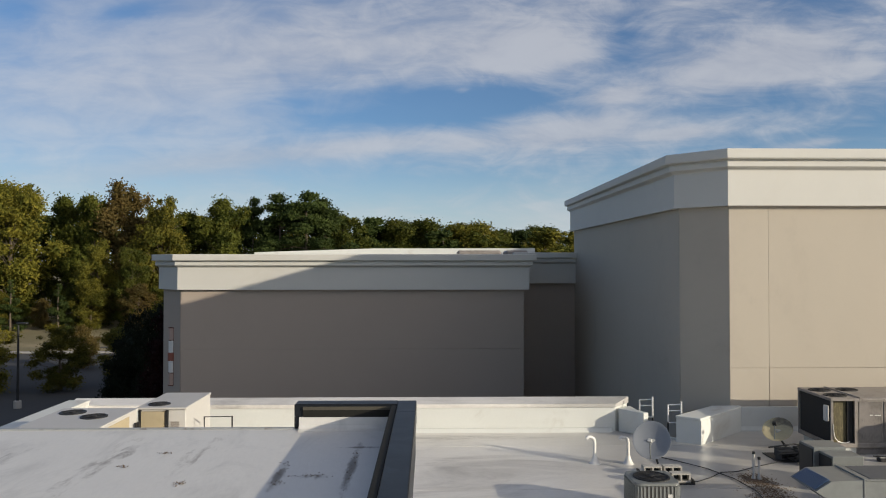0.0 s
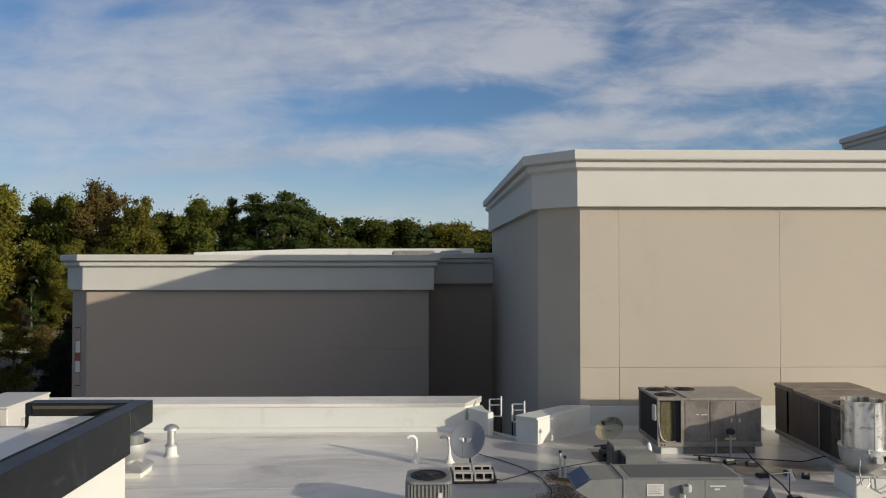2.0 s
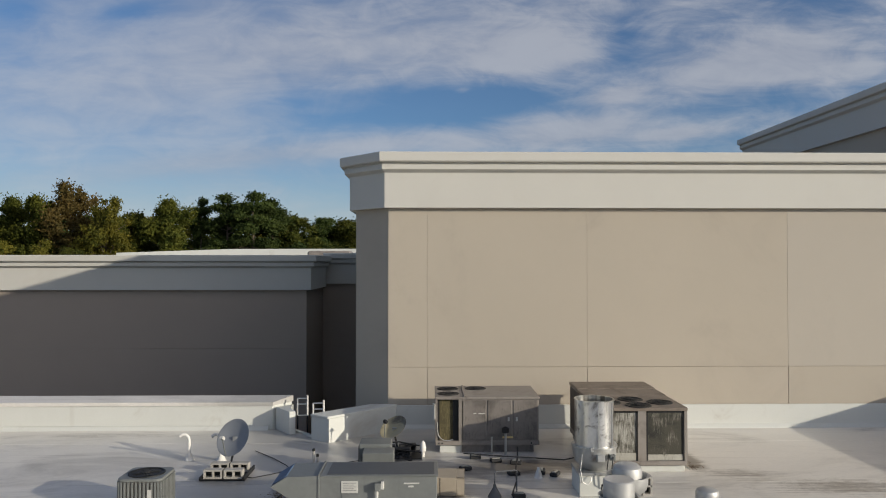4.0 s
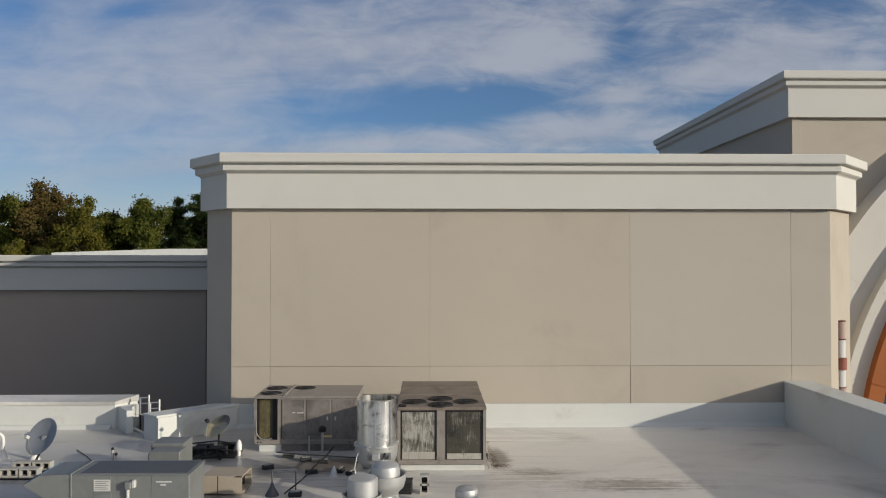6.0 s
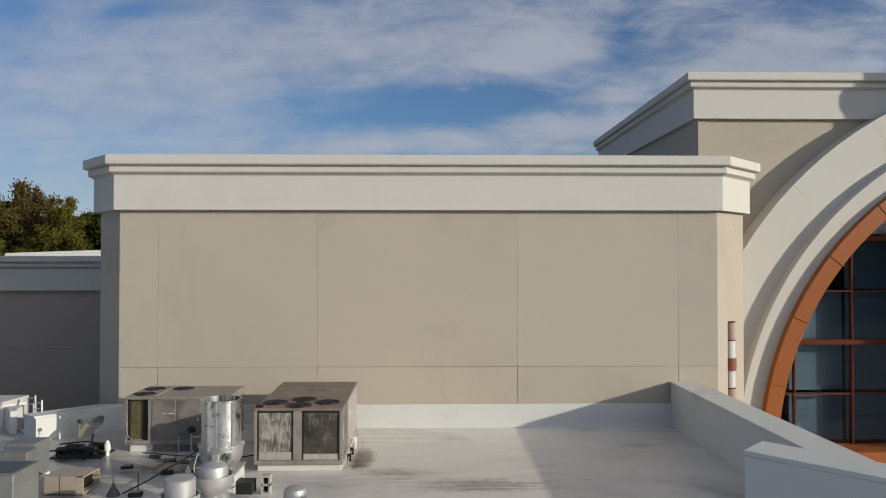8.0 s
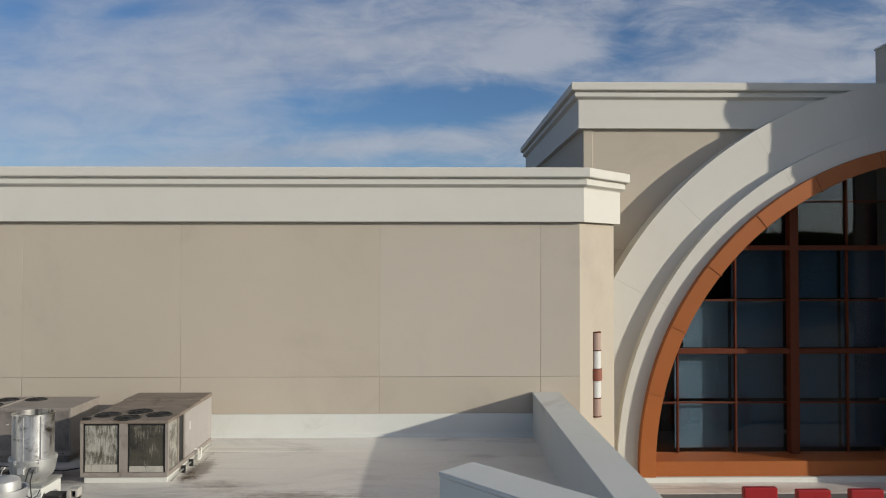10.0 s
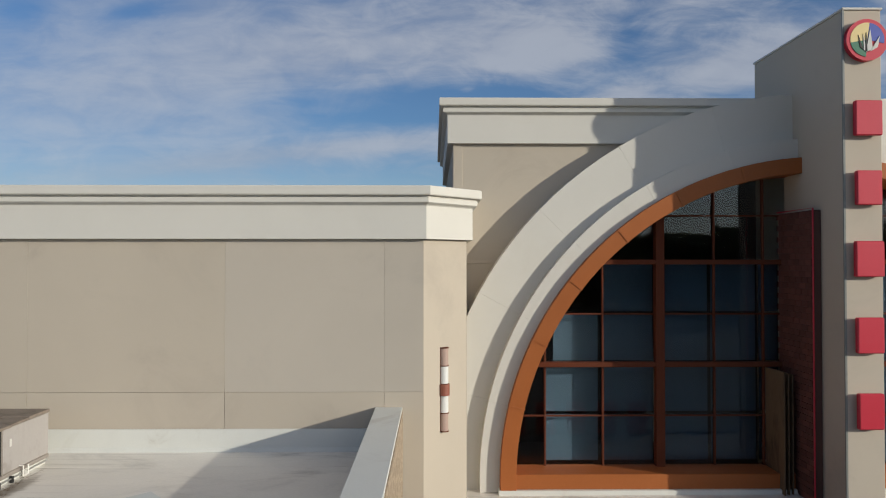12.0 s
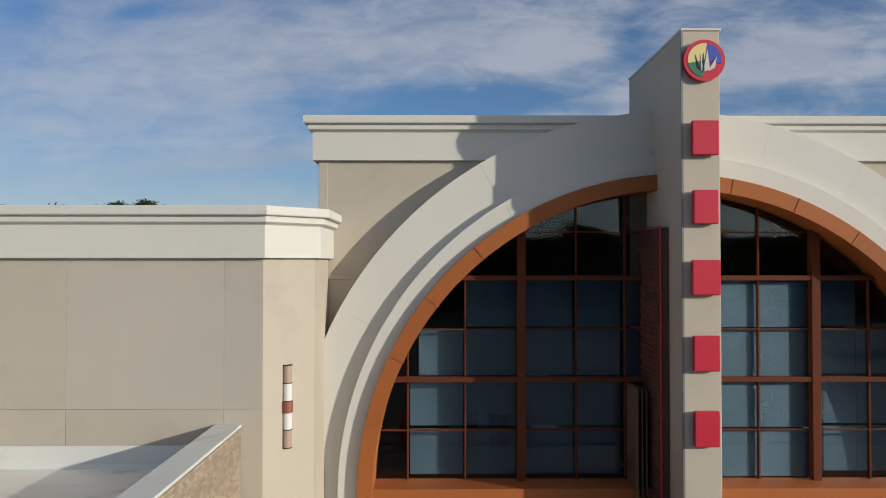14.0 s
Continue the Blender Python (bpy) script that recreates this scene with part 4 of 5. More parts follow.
part("top_cover", prism([(-0.01, 1.60), (2.11, 1.60), (2.11, 2.42), (-0.01, 2.42)], 1.47, 1.535, bevel=0.01), UNIT_TOP, u)
part("top_cover", box(-0.01, 2.11, 2.45, 3.52, 1.47, 1.56, 0.012), UNIT_TOP, u)
for x, y in ((0.38, 0.57), (1.03, 0.95), (1.02, 0.20), (1.65, 0.57)):
    fan_top(u, x, y + 0.08, 1.52, 0.285)
part("controller", box(0.03, 0.2, 0.02, 0.14, 1.52, 1.58, 0.01), BLACK, u)
part("gas_pipe", tube([(2.16, 0.05, 0.06), (2.16, 0.9, 0.10), (2.16, 2.2, 0.12), (2.16, 3.3, 0.12)], 0.018), GALV, u, "thin condensate pipe")
for y in (0.9, 1.5, 2.1):
    part("pipe_clamp", box(2.11, 2.21, y, y + 0.06, 0.0, 0.18, 0.006), LABEL if y > 2 else BLACK, u)
part("pipe_trap", tube([(2.1, 2.0, 0.32), (2.2, 2.0, 0.32), (2.2, 2.0, 0.05), (2.2, 2.25, 0.05), (2.2, 2.25, 0.3)], 0.02), PVC, u)

# large unit whose long side faces south
u = thing("rooftop_unit", "taupe rooftop air conditioner with an open tan coil bay", "air conditioner", 10.20, 18.14, 0, group="rooftop units")
u.scale.x, u.scale.y = 0.915, 0.80
part("curb", box(0.12, 0.75, 0.1, 2.0, 0.0, 0.2, 0.01), WHITE, u)
part("curb", box(0.75, 2.8, 0.14, 2.0, 0.0, 0.2, 0.01), UNIT_DIRT_SHADE, u)
rail = part("base_rail", box(0.0, 2.95, 0.0, 2.1, 0.2, 0.31, 0.012), UNIT, u)
# black discs drawn for the shade in the lift holes
for x in (0.10, 0.19, 2.72):
    part("lift_hole", lathe([(0.022, 0.0), (0.022, 0.006)], seg=10), BLACK, rail).matrix_basis = pose(x, 0.0, 0.255, 90)
part("corner_post", box(0.0, 0.06, 0.0, 0.06, 0.3, 1.38), UNIT, u)
part("corner_post", box(0.66, 0.78, 0.0, 0.06, 0.3, 1.38), UNIT, u)
part("corner_post", box(0.0, 0.06, 2.04, 2.1, 0.3, 1.38), UNIT, u)
coil(u, 0.09, 0.50, 0.16, 0.22, 0.31, 1.37, COIL_TAN)
# black lining and core stand in for shade inside the coil bay
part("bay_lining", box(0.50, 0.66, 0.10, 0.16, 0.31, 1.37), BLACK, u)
coil(u, 0.04, 0.12, 0.12, 2.0, 0.31, 1.37, UNLIT_BLACK)
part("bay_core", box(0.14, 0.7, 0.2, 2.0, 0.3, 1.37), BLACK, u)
part("hose", tube([(0.05, -0.01, 0.80), (0.055, -0.02, 0.60), (0.09, -0.03, 0.46), (0.16, -0.03, 0.38), (0.26, -0.03, 0.335), (0.38, -0.03, 0.33), (0.50, -0.03, 0.36)], 0.012), GALV, u)
part("cabinet", box(0.72, 2.93, 0.02, 2.08, 0.3, 1.41, 0.012), UNIT, u, "taupe sheet metal cabinet")
# front doors carry dirt plus a darker tone for the shade there
for x in (1.09, 1.82, 2.55):
    part("door_panel", box(x - 0.34, x + 0.34, 0.0, 0.02, 0.34, 1.36, 0.008), UNIT_DIRT_SHADE, u)
part("nameplate", box(1.08, 1.16, -0.008, 0.0, 1.01, 1.035), LABEL, u)
part("nameplate", box(1.22, 1.40, -0.008, 0.0, 1.005, 1.03), LABEL, u)
part("sticker", box(1.9, 2.2, -0.006, 0.0, 0.38, 0.43), YELLOW, u, "yellow warning sticker")
for x in (2.05, 2.28):
    part("latch", box(x, x + 0.05, -0.02, 0.0, 0.82, 0.92, 0.006), LABEL, u)
part("disconnect_box", box(-0.08, 0.0, 0.12, 0.32, 0.85, 1.25, 0.015), LABEL, u, "pale grey switch box")
part("fan_deck", box(-0.01, 0.80, -0.01, 2.11, 1.38, 1.45, 0.012), UNIT, u)
part("deck_rib", box(0.80, 0.86, -0.01, 2.11, 1.38, 1.475, 0.006), UNIT, u)
part("top_cover", box(0.86, 2.96, -0.01, 2.11, 1.38, 1.45, 0.012), UNIT, u)
for x, y in ((0.38, 0.55), (0.38, 1.5), (1.22, 1.55)):
    fan_top(u, x, y, 1.45, 0.29)

# tall metal stack
s = thing("exhaust_stack", "tall galvanised exhaust stack with dark streaks and an open top", "exhaust stack", 13.61, 14.98, 0)
part("curb", box(-0.41, 0.41, -0.41, 0.41, 0.0, 0.44, 0.015), WHITE, s)
part("fan_base", box(-0.43, 0.43, -0.43, 0.43, 0.44, 0.50, 0.01), GALV, s)
part("fan_drum", lathe([(0.28, 0.50), (0.31, 0.54), (0.40, 0.63), (0.45, 0.74), (0.465, 0.86), (0.47, 0.98), (0.49, 0.99), (0.49, 1.015), (0.43, 1.02)], seg=36), GALV, s, "sooty fan drum", smooth=True)
part("stack_pipe", lathe([(0.42, 0.99), (0.42, 1.97), (0.435, 1.97), (0.435, 1.99), (0.40, 1.99), (0.40, 1.1)], seg=40, caps=False), STACK, s, "streaked galvanised pipe", smooth=True)
part("seam", box(-0.012, 0.012, -0.432, -0.418, 1.0, 1.96), GALV, s)
part("seam", box(0.30, 0.325, -0.305, -0.285, 1.0, 1.96), GALV, s)
part("motor_box", box(-0.06, 0.10, -0.55, -0.44, 0.76, 0.90, 0.012), ALU, s)
part("flap_plate", box(-0.4, 0.4, -0.01, 0.01, 1.25, 1.93), GALV, s)
for x, drop in ((-0.36, 0.30), (0.20, 0.26), (0.30, 0.20)):
    part("conduit", tube([(x, -0.45, 0.90), (x - 0.02, -0.52, 0.84), (x - 0.06, -0.56, 0.62), (x - 0.02, -0.57, drop + 0.06), (x + 0.08, -0.56, drop), (x + 0.17, -0.52, drop + 0.05), (x + 0.20, -0.46, drop + 0.16)], 0.012, 6), BLACK if x > 0 else GALV, s)
part("switch_box", box(0.22, 0.34, -0.50, -0.40, 0.78, 0.90, 0.01), GREY_PAINT, s)
for k in range(6):
    a = k * math.pi / 3 + 0.2
    part("bolt_lug", box(0.46 * math.cos(a) - 0.03, 0.46 * math.cos(a) + 0.03, 0.46 * math.sin(a) - 0.03, 0.46 * math.sin(a) + 0.03, 0.95, 1.04, 0.006), ALU, s)


def upblast(name, label, x, y, curb, base, bowl, rim, lid_r, lid_z, top, dome=False, group="exhaust fans"):
    """A spun exhaust fan on a curb: bowl, rim and motor lid."""
    t = thing(name, label, "exhaust fan", x, y, 0, group=group)
    part("curb", box(-curb, curb, -curb, curb, 0.0, base, 0.012), WHITE, t)
    bm = bmesh.new()
    k = curb + 0.03
    rings = [[bm.verts.new((sx * q, sy * q, z)) for sx, sy in ((-1, -1), (1, -1), (1, 1), (-1, 1))] for q, z in ((k, base - 0.04), (k, base + 0.03), (bowl * 0.62, base + 0.13), (bowl * 0.5, base + 0.2))]
    for a, b in zip(rings, rings[1:]):
        for i in range(4):
            bm.faces.new((a[i], a[(i + 1) % 4], b[(i + 1) % 4], b[i]))
    bm.faces.new(rings[-1])
    part("base_plate", bm, GALV, t)
    part("bowl", lathe([(bowl * 0.66, base + 0.10), (bowl * 0.60, base + 0.20), (bowl * 0.70, base + 0.27), (bowl * 0.90, base + 0.34), (bowl * 0.99, rim - 0.14), (bowl, rim), (bowl + 0.018, rim + 0.008), (bowl - 0.02, rim), (bowl - 0.05, rim - 0.2), (0.05, rim - 0.22)], seg=36, caps=False), ALU, t, "spun aluminium bowl", smooth=True)
    if dome:
        prof = [(lid_r, rim - 0.2), (lid_r, lid_z), (lid_r * 0.93, lid_z + 0.5 * (top - lid_z)), (lid_r * 0.7, top - 0.02), (0.02, top)]
    else:
        prof = [(lid_r, rim - 0.2), (lid_r, top - 0.02), (lid_r - 0.02, top), (0.03, top + 0.012)]
    part("motor_lid", lathe(prof, seg=30), GREY_PAINT if x < 0 else ALU, t, smooth=True)
    part("conduit", tube([(-bowl * 0.9, -0.1, rim - 0.12), (-bowl - 0.12, -0.12, rim - 0.16), (-bowl - 0.17, -0.14, base + 0.1), (-bowl - 0.16, -0.14, 0.02)], 0.015, 6), BLACK, t)
    return t


upblast("exhaust_fan", "spun aluminium upblast fan with grey motor lid on white curb", -2.52, 16.66, 0.34, 0.18, 0.40, 0.76, 0.26, 0.86, 0.95)
upblast("exhaust_fan", "spun aluminium exhaust fan with a domed lid", 13.90, 13.42, 0.24, 0.20, 0.40, 0.80, 0.285, 0.88, 1.03, True)
upblast("exhaust_fan", "spun aluminium exhaust fan with a flat pale lid", 13.52, 12.60, 0.24, 0.15, 0.36, 0.66, 0.285, 0.84, 0.96)
t = thing("roof_vent", "low round aluminium roof vent with a domed cap", "roof vent", 15.5, 13.5, 0)
part("collar", lathe([(0.16, 0.0), (0.13, 0.05), (0.13, 0.32)], seg=24), WHITE, t, smooth=True)
part("cap", lathe([(0.215, 0.24), (0.225, 0.26), (0.225, 0.42), (0.205, 0.47), (0.15, 0.50), (0.01, 0.515)], seg=32), ALU, t, smooth=True)
t = thing("roof_vent", "galvanised vent pipe with a conical cap and a white boot", "roof vent", -2.17, 18.25, 0)
part("boot", lathe([(0.20, 0.0), (0.15, 0.03), (0.13, 0.28)], seg=22), WHITE, t, smooth=True)
part("storm_collar", lathe([(0.165, 0.27), (0.12, 0.34)], seg=22), GALV, t, smooth=True)
part("pipe", lathe([(0.10, 0.28), (0.10, 0.68)], seg=22), GALV, t, smooth=True)
part("cap", lathe([(0.10, 0.66), (0.19, 0.68), (0.185, 0.71), (0.13, 0.78), (0.02, 0.82)], seg=22), GALV, t, smooth=True)
t = thing("drain_vent", "small round white roof vent beside the exhaust fan", "roof vent", -3.35, 16.6, 0)
part("cap", lathe([(0.07, 0.0), (0.09, 0.05), (0.09, 0.12), (0.04, 0.18)], seg=16), PVC, t, smooth=True)
for x, y in ((4.05, 17.6), (4.86, 17.55)):
    t = thing("gooseneck_pipe", "white gooseneck vent pipe with a flared foot", "vent pipe", x, y, 0, group="gooseneck pipes")
    part("foot", lathe([(0.14, 0.0), (0.11, 0.03), (0.065, 0.13), (0.05, 0.2)], seg=18), PVC, t, smooth=True)
    part("pipe", tube([(0, 0, 0.1), (0, 0, 0.5), (-0.02, -0.01, 0.58), (-0.08, -0.02, 0.64), (-0.16, -0.03, 0.65), (-0.22, -0.04, 0.60)], 0.04, 12), PVC, t, smooth=True)
for dx, h in ((0.0, 0.56), (0.10, 0.45)):
    t = thing("pipe_stub", "pale capped pipe stub in the leaf litter", "vent pipe", 7.36 + dx, 16.24 - dx * 0.5, 0, group="pipe stubs")
    part("pipe", lathe([(0.055, 0.0), (0.05, 0.05), (0.028, 0.09), (0.028, h)], seg=14), UNIT_WHITE, t, smooth=True)
    part("cap", lathe([(0.034, h), (0.034, h + 0.05), (0.025, h + 0.06)], seg=14), BLACK, t)

# grey make-up air unit with a sloped intake hood
u = thing("makeup_air_unit", "long grey make-up air unit with a sloped hood and blue filter", "air handler", 7.06, 13.03, 0)
u.scale.x = 1.05
part("cabinet", box(0.86, 2.98, 0.0, 0.93, 0.12, 0.90, 0.012), GREY_PAINT, u, "grey painted cabinet")
part("top_sheet", box(0.88, 3.0, -0.02, 0.95, 0.90, 0.925, 0.006), GREY_PAINT, u)
part("curb", box(0.9, 2.9, 0.08, 0.85, 0.0, 0.12), BLACK, u)
# thin sheet added to draw the dark area of the top
part("top_mat", box(1.0, 2.93, 0.06, 0.88, 0.924, 0.932), DARK_SHEET, u, "thin dark sheet inset on the top")
bm = bmesh.new()
side = [(0.0, 0.72), (0.28, 0.90), (0.84, 0.92), (0.84, 0.14)]
f = [bm.verts.new((x, -0.01, z)) for x, z in side]
b = [bm.verts.new((x, 0.94, z)) for x, z in side]
bm.faces.new(f)
bm.faces.new(b[::-1])
for i in range(4):
    bm.faces.new((f[i], f[(i + 1) % 4], b[(i + 1) % 4], b[i]))
hood = part("hood", bm, GREY_PAINT, u, "grey sloped intake hood")
bm = bmesh.new()
for i in range(14):
    k = i / 14
    a, c = Vector((0.02 + 0.26 * k, 0.04, 0.745 + 0.165 * k)), Vector((0.02 + 0.26 * (k + 0.05), 0.04, 0.748 + 0.165 * (k + 0.05)))
    box(a.x, c.x + 0.004, 0.06, 0.86, a.z - 0.004, c.z + 0.006, bm=bm)
part("filter", bm, PLASTIC_BLUE, hood, "blue-grey intake filter")
part("seam_rib", box(0.84, 0.87, -0.025, 0.96, 0.12, 0.945, 0.005), GREY_PAINT, u)
for x in (1.55, 2.3):
    part("panel_joint", box(x, x + 0.012, -0.006, 0.0, 0.14, 0.88), GREY_PAINT, u)
part("data_plate", box(1.26, 1.56, -0.012, 0.0, 0.60, 0.82, 0.003), LABEL, u, "white data plate with unreadable lines")
for i in range(5):
    part("print_line", box(1.29, 1.53 - 0.04 * (i % 2), -0.016, -0.012, 0.64 + 0.035 * i, 0.65 + 0.035 * i), GREY_PAINT, u)
part("access_door", box(1.27, 1.58, -0.014, 0.0, 0.16, 0.56, 0.004), GREY_PAINT, u)
valve = part("gas_valve", box(1.86, 1.97, -0.13, 0.0, 0.66, 0.80, 0.012), GREY_PAINT, u, "grey switch box")
part("cover", box(1.97, 2.03, -0.09, 0.0, 0.68, 0.82, 0.01), LABEL, valve)
part("gas_valve", tube([(1.90, -0.07, 0.66), (1.90, -0.07, 0.48), (1.93, -0.05, 0.40)], 0.03, 8), LABEL, u)
part("nameplate", box(2.38, 2.66, -0.010, 0.0, 0.76, 0.785), LABEL, u)
part("nameplate", box(2.46, 2.56, -0.010, 0.0, 0.70, 0.73), LABEL, u)
u = thing("duct_box", "grey stepped sheet metal duct with black-filled open sides", "duct", 8.46, 15.2, 0)
part("front_box", box(0.12, 0.80, 0.0, 0.52, 0.06, 0.77, 0.012), GREY_PAINT, u)
part("rear_box", box(0.0, 0.72, 0.525, 1.15, 0.06, 0.84, 0.012), GREY_PAINT, u)
# black plates close the open sides where only inner shade would be
part("louvre", box(0.104, 0.12, 0.03, 0.50, 0.10, 0.72), BLACK, u, "open side filled black for its inner shade")
part("louvre", box(-0.016, 0.0, 0.55, 1.12, 0.10, 0.79), BLACK, u, "open side filled black for its inner shade")
part("handle", box(0.44, 0.49, -0.03, 0.0, 0.42, 0.56, 0.01), LABEL, u)
part("curb", box(0.05, 0.75, 0.05, 1.1, 0.0, 0.06), WHITE, u)
u = thing("tan_box", "open-ended tan sheet metal box lying on the roof", "metal box", 9.92, 14.66, 0, turn=-3)
part("shell", box(0.0, 0.70, 0.0, 0.72, 0.02, 0.40, 0.01), TAN, u)
# black plate across the opening for the shade inside the box
part("open_end", box(0.695, 0.72, 0.05, 0.67, 0.06, 0.36), BLACK, u)
for a in ((0.70, 0.86, 0.0, 0.03, 0.02, 0.40), (0.70, 0.86, 0.69, 0.72, 0.02, 0.40), (0.70, 0.86, 0.0, 0.72, 0.37, 0.40), (0.70, 0.86, 0.0, 0.72, 0.02, 0.05)):
    part("end_rim", box(*a), TAN, u)
part("seam", box(0.34, 0.352, -0.004, 0.0, 0.02, 0.40), BLACK, u)

# round-cornered condenser
u = thing("condenser", "grey louvred condenser with a black top fan", "air conditioner", 3.92, 13.62, 0)
pts = []
for cx, cy, a0 in ((0.74, 0.74, 0), (0.14, 0.74, 90), (0.14, 0.14, 180), (0.74, 0.14, 270)):
    pts += [(cx + 0.14 * math.cos(radians(a0 + k * 22.5)), cy + 0.14 * math.sin(radians(a0 + k * 22.5))) for k in range(5)]
part("base_pan", prism(pts, 0.0, 0.06), GREY_PAINT, u)
part("body", prism([(0.44 + (x - 0.44) * 0.94, 0.44 + (y - 0.44) * 0.94) for x, y in pts], 0.06, 0.64), UNIT, u)
bm = bmesh.new()
n = len(pts)
line = [Vector(p) for p in pts] + [Vector(pts[0])]
for a, b in zip(line, line[1:]):
    k = max(1, int((b - a).length / 0.075))
    for i in range(k):
        p = a + (b - a) * (i + 0.5) / k
        box(p.x - 0.017, p.x + 0.017, p.y - 0.017, p.y + 0.017, 0.06, 0.64, bm=bm)
part("louvre", bm, GREY_PAINT, u, "grey vertical louvres")
part("top_pan", prism(pts, 0.64, 0.70, bevel=0.012), GREY_PAINT, u)
fan_top(u, 0.44, 0.44, 0.70, 0.33)
part("label_plate", box(0.62, 0.70, -0.022, -0.012, 0.3, 0.5), LABEL, u)


def dish(x, y, z, way, r, mat, label, foot):
    """A satellite dish on a mast, with arm and receiver; way: where it looks."""
    t = thing("satellite_dish", label, "satellite dish", x, y, 0, group="satellite dishes")
    q = Vector(way).normalized().to_track_quat("Z", "Y").to_matrix().to_4x4()
    m = Matrix.Translation((0, 0, z)) @ q
    prof = [(0.01, -0.02)] + [(r * k / 8, -0.02 + 0.19 * r * (k / 8) ** 2) for k in range(1, 9)] + [(r + 0.012, 0.19 * r - 0.02), (r, 0.19 * r - 0.035)]
    prof += [(r * k / 8, -0.034 + 0.19 * r * (k / 8) ** 2) for k in range(7, 0, -1)]
    bm = lathe(prof, seg=36, caps=False)
    bmesh.ops.transform(bm, matrix=m @ Matrix.Diagonal((0.94, 1.0, 1, 1)), verts=bm.verts)
    part("reflector", bm, mat, t, smooth=True)
    bm = tube([m @ Vector((0, -r, 0.1)), m @ Vector((0, -0.75 * r, 0.3 * r + 0.1)), m @ Vector((0, -0.35 * r, 0.62 * r + 0.14))], 0.014, 6)
    part("arm", bm, GREY_PAINT, t)
    bm = box(-0.05, 0.05, -0.04, 0.04, -0.05, 0.05, 0.01)
    bmesh.ops.transform(bm, matrix=m @ Matrix.Translation((0, -0.3 * r, 0.66 * r + 0.14)), verts=bm.verts)
    part("receiver", bm, LABEL if mat is DISH else BLACK, t)
    back = m @ Vector((0, 0, -0.05))
    part("mast", tube([back, (back.x, back.y, back.z - 0.12), (foot[0], foot[1], 0.12), (foot[0], foot[1], 0.02)], 0.026, 8), BLACK, t)
    part("bracket", box(back.x - 0.06, back.x + 0.06, back.y - 0.05, back.y + 0.05, back.z - 0.1, back.z + 0.06, 0.01), GALV, t)
    part("mast_foot", box(foot[0] - 0.2, foot[0] + 0.2, foot[1] - 0.2, foot[1] + 0.2, 0.0, 0.03), BLACK, t)
    return t


dish(5.3, 17.1, 0.66, (-0.33, -0.80, 0.50), 0.455, DISH, "grey satellite dish on a ballasted mast", (0.04, -0.5))
dish(9.10, 18.7, 0.52, (-0.40, -0.50, 0.80), 0.385, DISH_RUST, "rusted cream satellite dish with a dark receiver arm", (0.1, -0.3))


def block(x, y, z, turn=0, mat=CONCRETE, tall=False):
    """A hollow concrete block with two cells."""
    t = thing("concrete_block", "grey hollow concrete ballast block", "concrete block", x, y, z, turn, group="ballast blocks")
    bm = bmesh.new()
    if tall:
        for a in ((0, 0.2, 0, 0.2, 0, 0.04), (0, 0.2, 0, 0.2, 0.18, 0.22), (0, 0.2, 0, 0.2, 0.36, 0.40), (0, 0.04, 0, 0.2, 0.04, 0.36), (0.16, 0.2, 0, 0.2, 0.04, 0.36)):
            box(*a, bm=bm)
    else:
        for a in ((0, 0.42, 0, 0.2, 0, 0.035), (0, 0.42, 0, 0.2, 0.165, 0.2), (0, 0.035, 0, 0.2, 0.035, 0.165), (0.385, 0.42, 0, 0.2, 0.035, 0.165), (0.192, 0.228, 0, 0.2, 0.035, 0.165)):
            box(*a, bm=bm)
    part("block", bm, mat, t)
    # black sheet behind the cells in place of their shade
    part("cell_back", box(0.03, 0.39 if not tall else 0.17, 0.15, 0.17, 0.03, 0.17 if not tall else 0.37), BLACK, t)
    return t


for i, (x, y) in enumerate(((4.92, 15.9), (5.38, 15.9), (4.92, 16.45), (5.38, 16.45))):
    block(x, y, 0.03)
t = thing("ballast_tray", "black steel ballast tray under the grey dish", "ballast tray", 4.85, 15.82, 0)
part("tray", box(0.0, 1.02, 0.0, 1.0, 0.0, 0.028), BLACK, t)
for x in (0.0, 0.98):
    part("tray_rail", box(x, x + 0.04, 0.0, 1.0, 0.028, 0.09), BLACK, t)
for x, y, a in ((8.66, 17.65, 10), (9.14, 17.75, -6), (8.75, 17.95, 4), (9.3, 18.05, 12)):
    block(x, y, 0.03, a, RUBBER)
t = thing("ballast_tray", "black steel ballast tray under the rusted dish", "ballast tray", 8.55, 17.55, 0)
part("tray", box(0.0, 1.3, 0.0, 0.85, 0.0, 0.028), BLACK, t)
part("tray_rail", tube([(0.0, 0.0, 0.2), (0.7, -0.05, 0.26), (1.3, 0.0, 0.18)], 0.02, 6), BLACK, t)
part("tray_rail", tube([(0.0, 0.5, 0.25), (0.7, 0.6, 0.3), (1.35, 0.5, 0.2)], 0.02, 6), BLACK, t)
t = thing("cable_tangle", "tangle of black cable beside the rusted dish", "cable", 9.2, 17.5, 0)
for k in range(5):
    ps = [(0.5 * math.cos(a * 0.9 + k) * (0.5 + 0.1 * k), 0.3 * math.sin(a * 1.1 + 2 * k), 0.05 + 0.05 * (1 + math.sin(a * 2 + k))) for a in range(9)]
    part("loop", tube(ps, 0.012, 5), RUBBER, t)
t = thing("white_flood_lamp", "small white bullet-shaped cap beside the dish", "vent cap", 9.88, 17.85, 0)
part("cap", lathe([(0.05, 0.0), (0.05, 0.12), (0.08, 0.14), (0.08, 0.26), (0.05, 0.36), (0.01, 0.40)], seg=14), PVC, t, smooth=True)
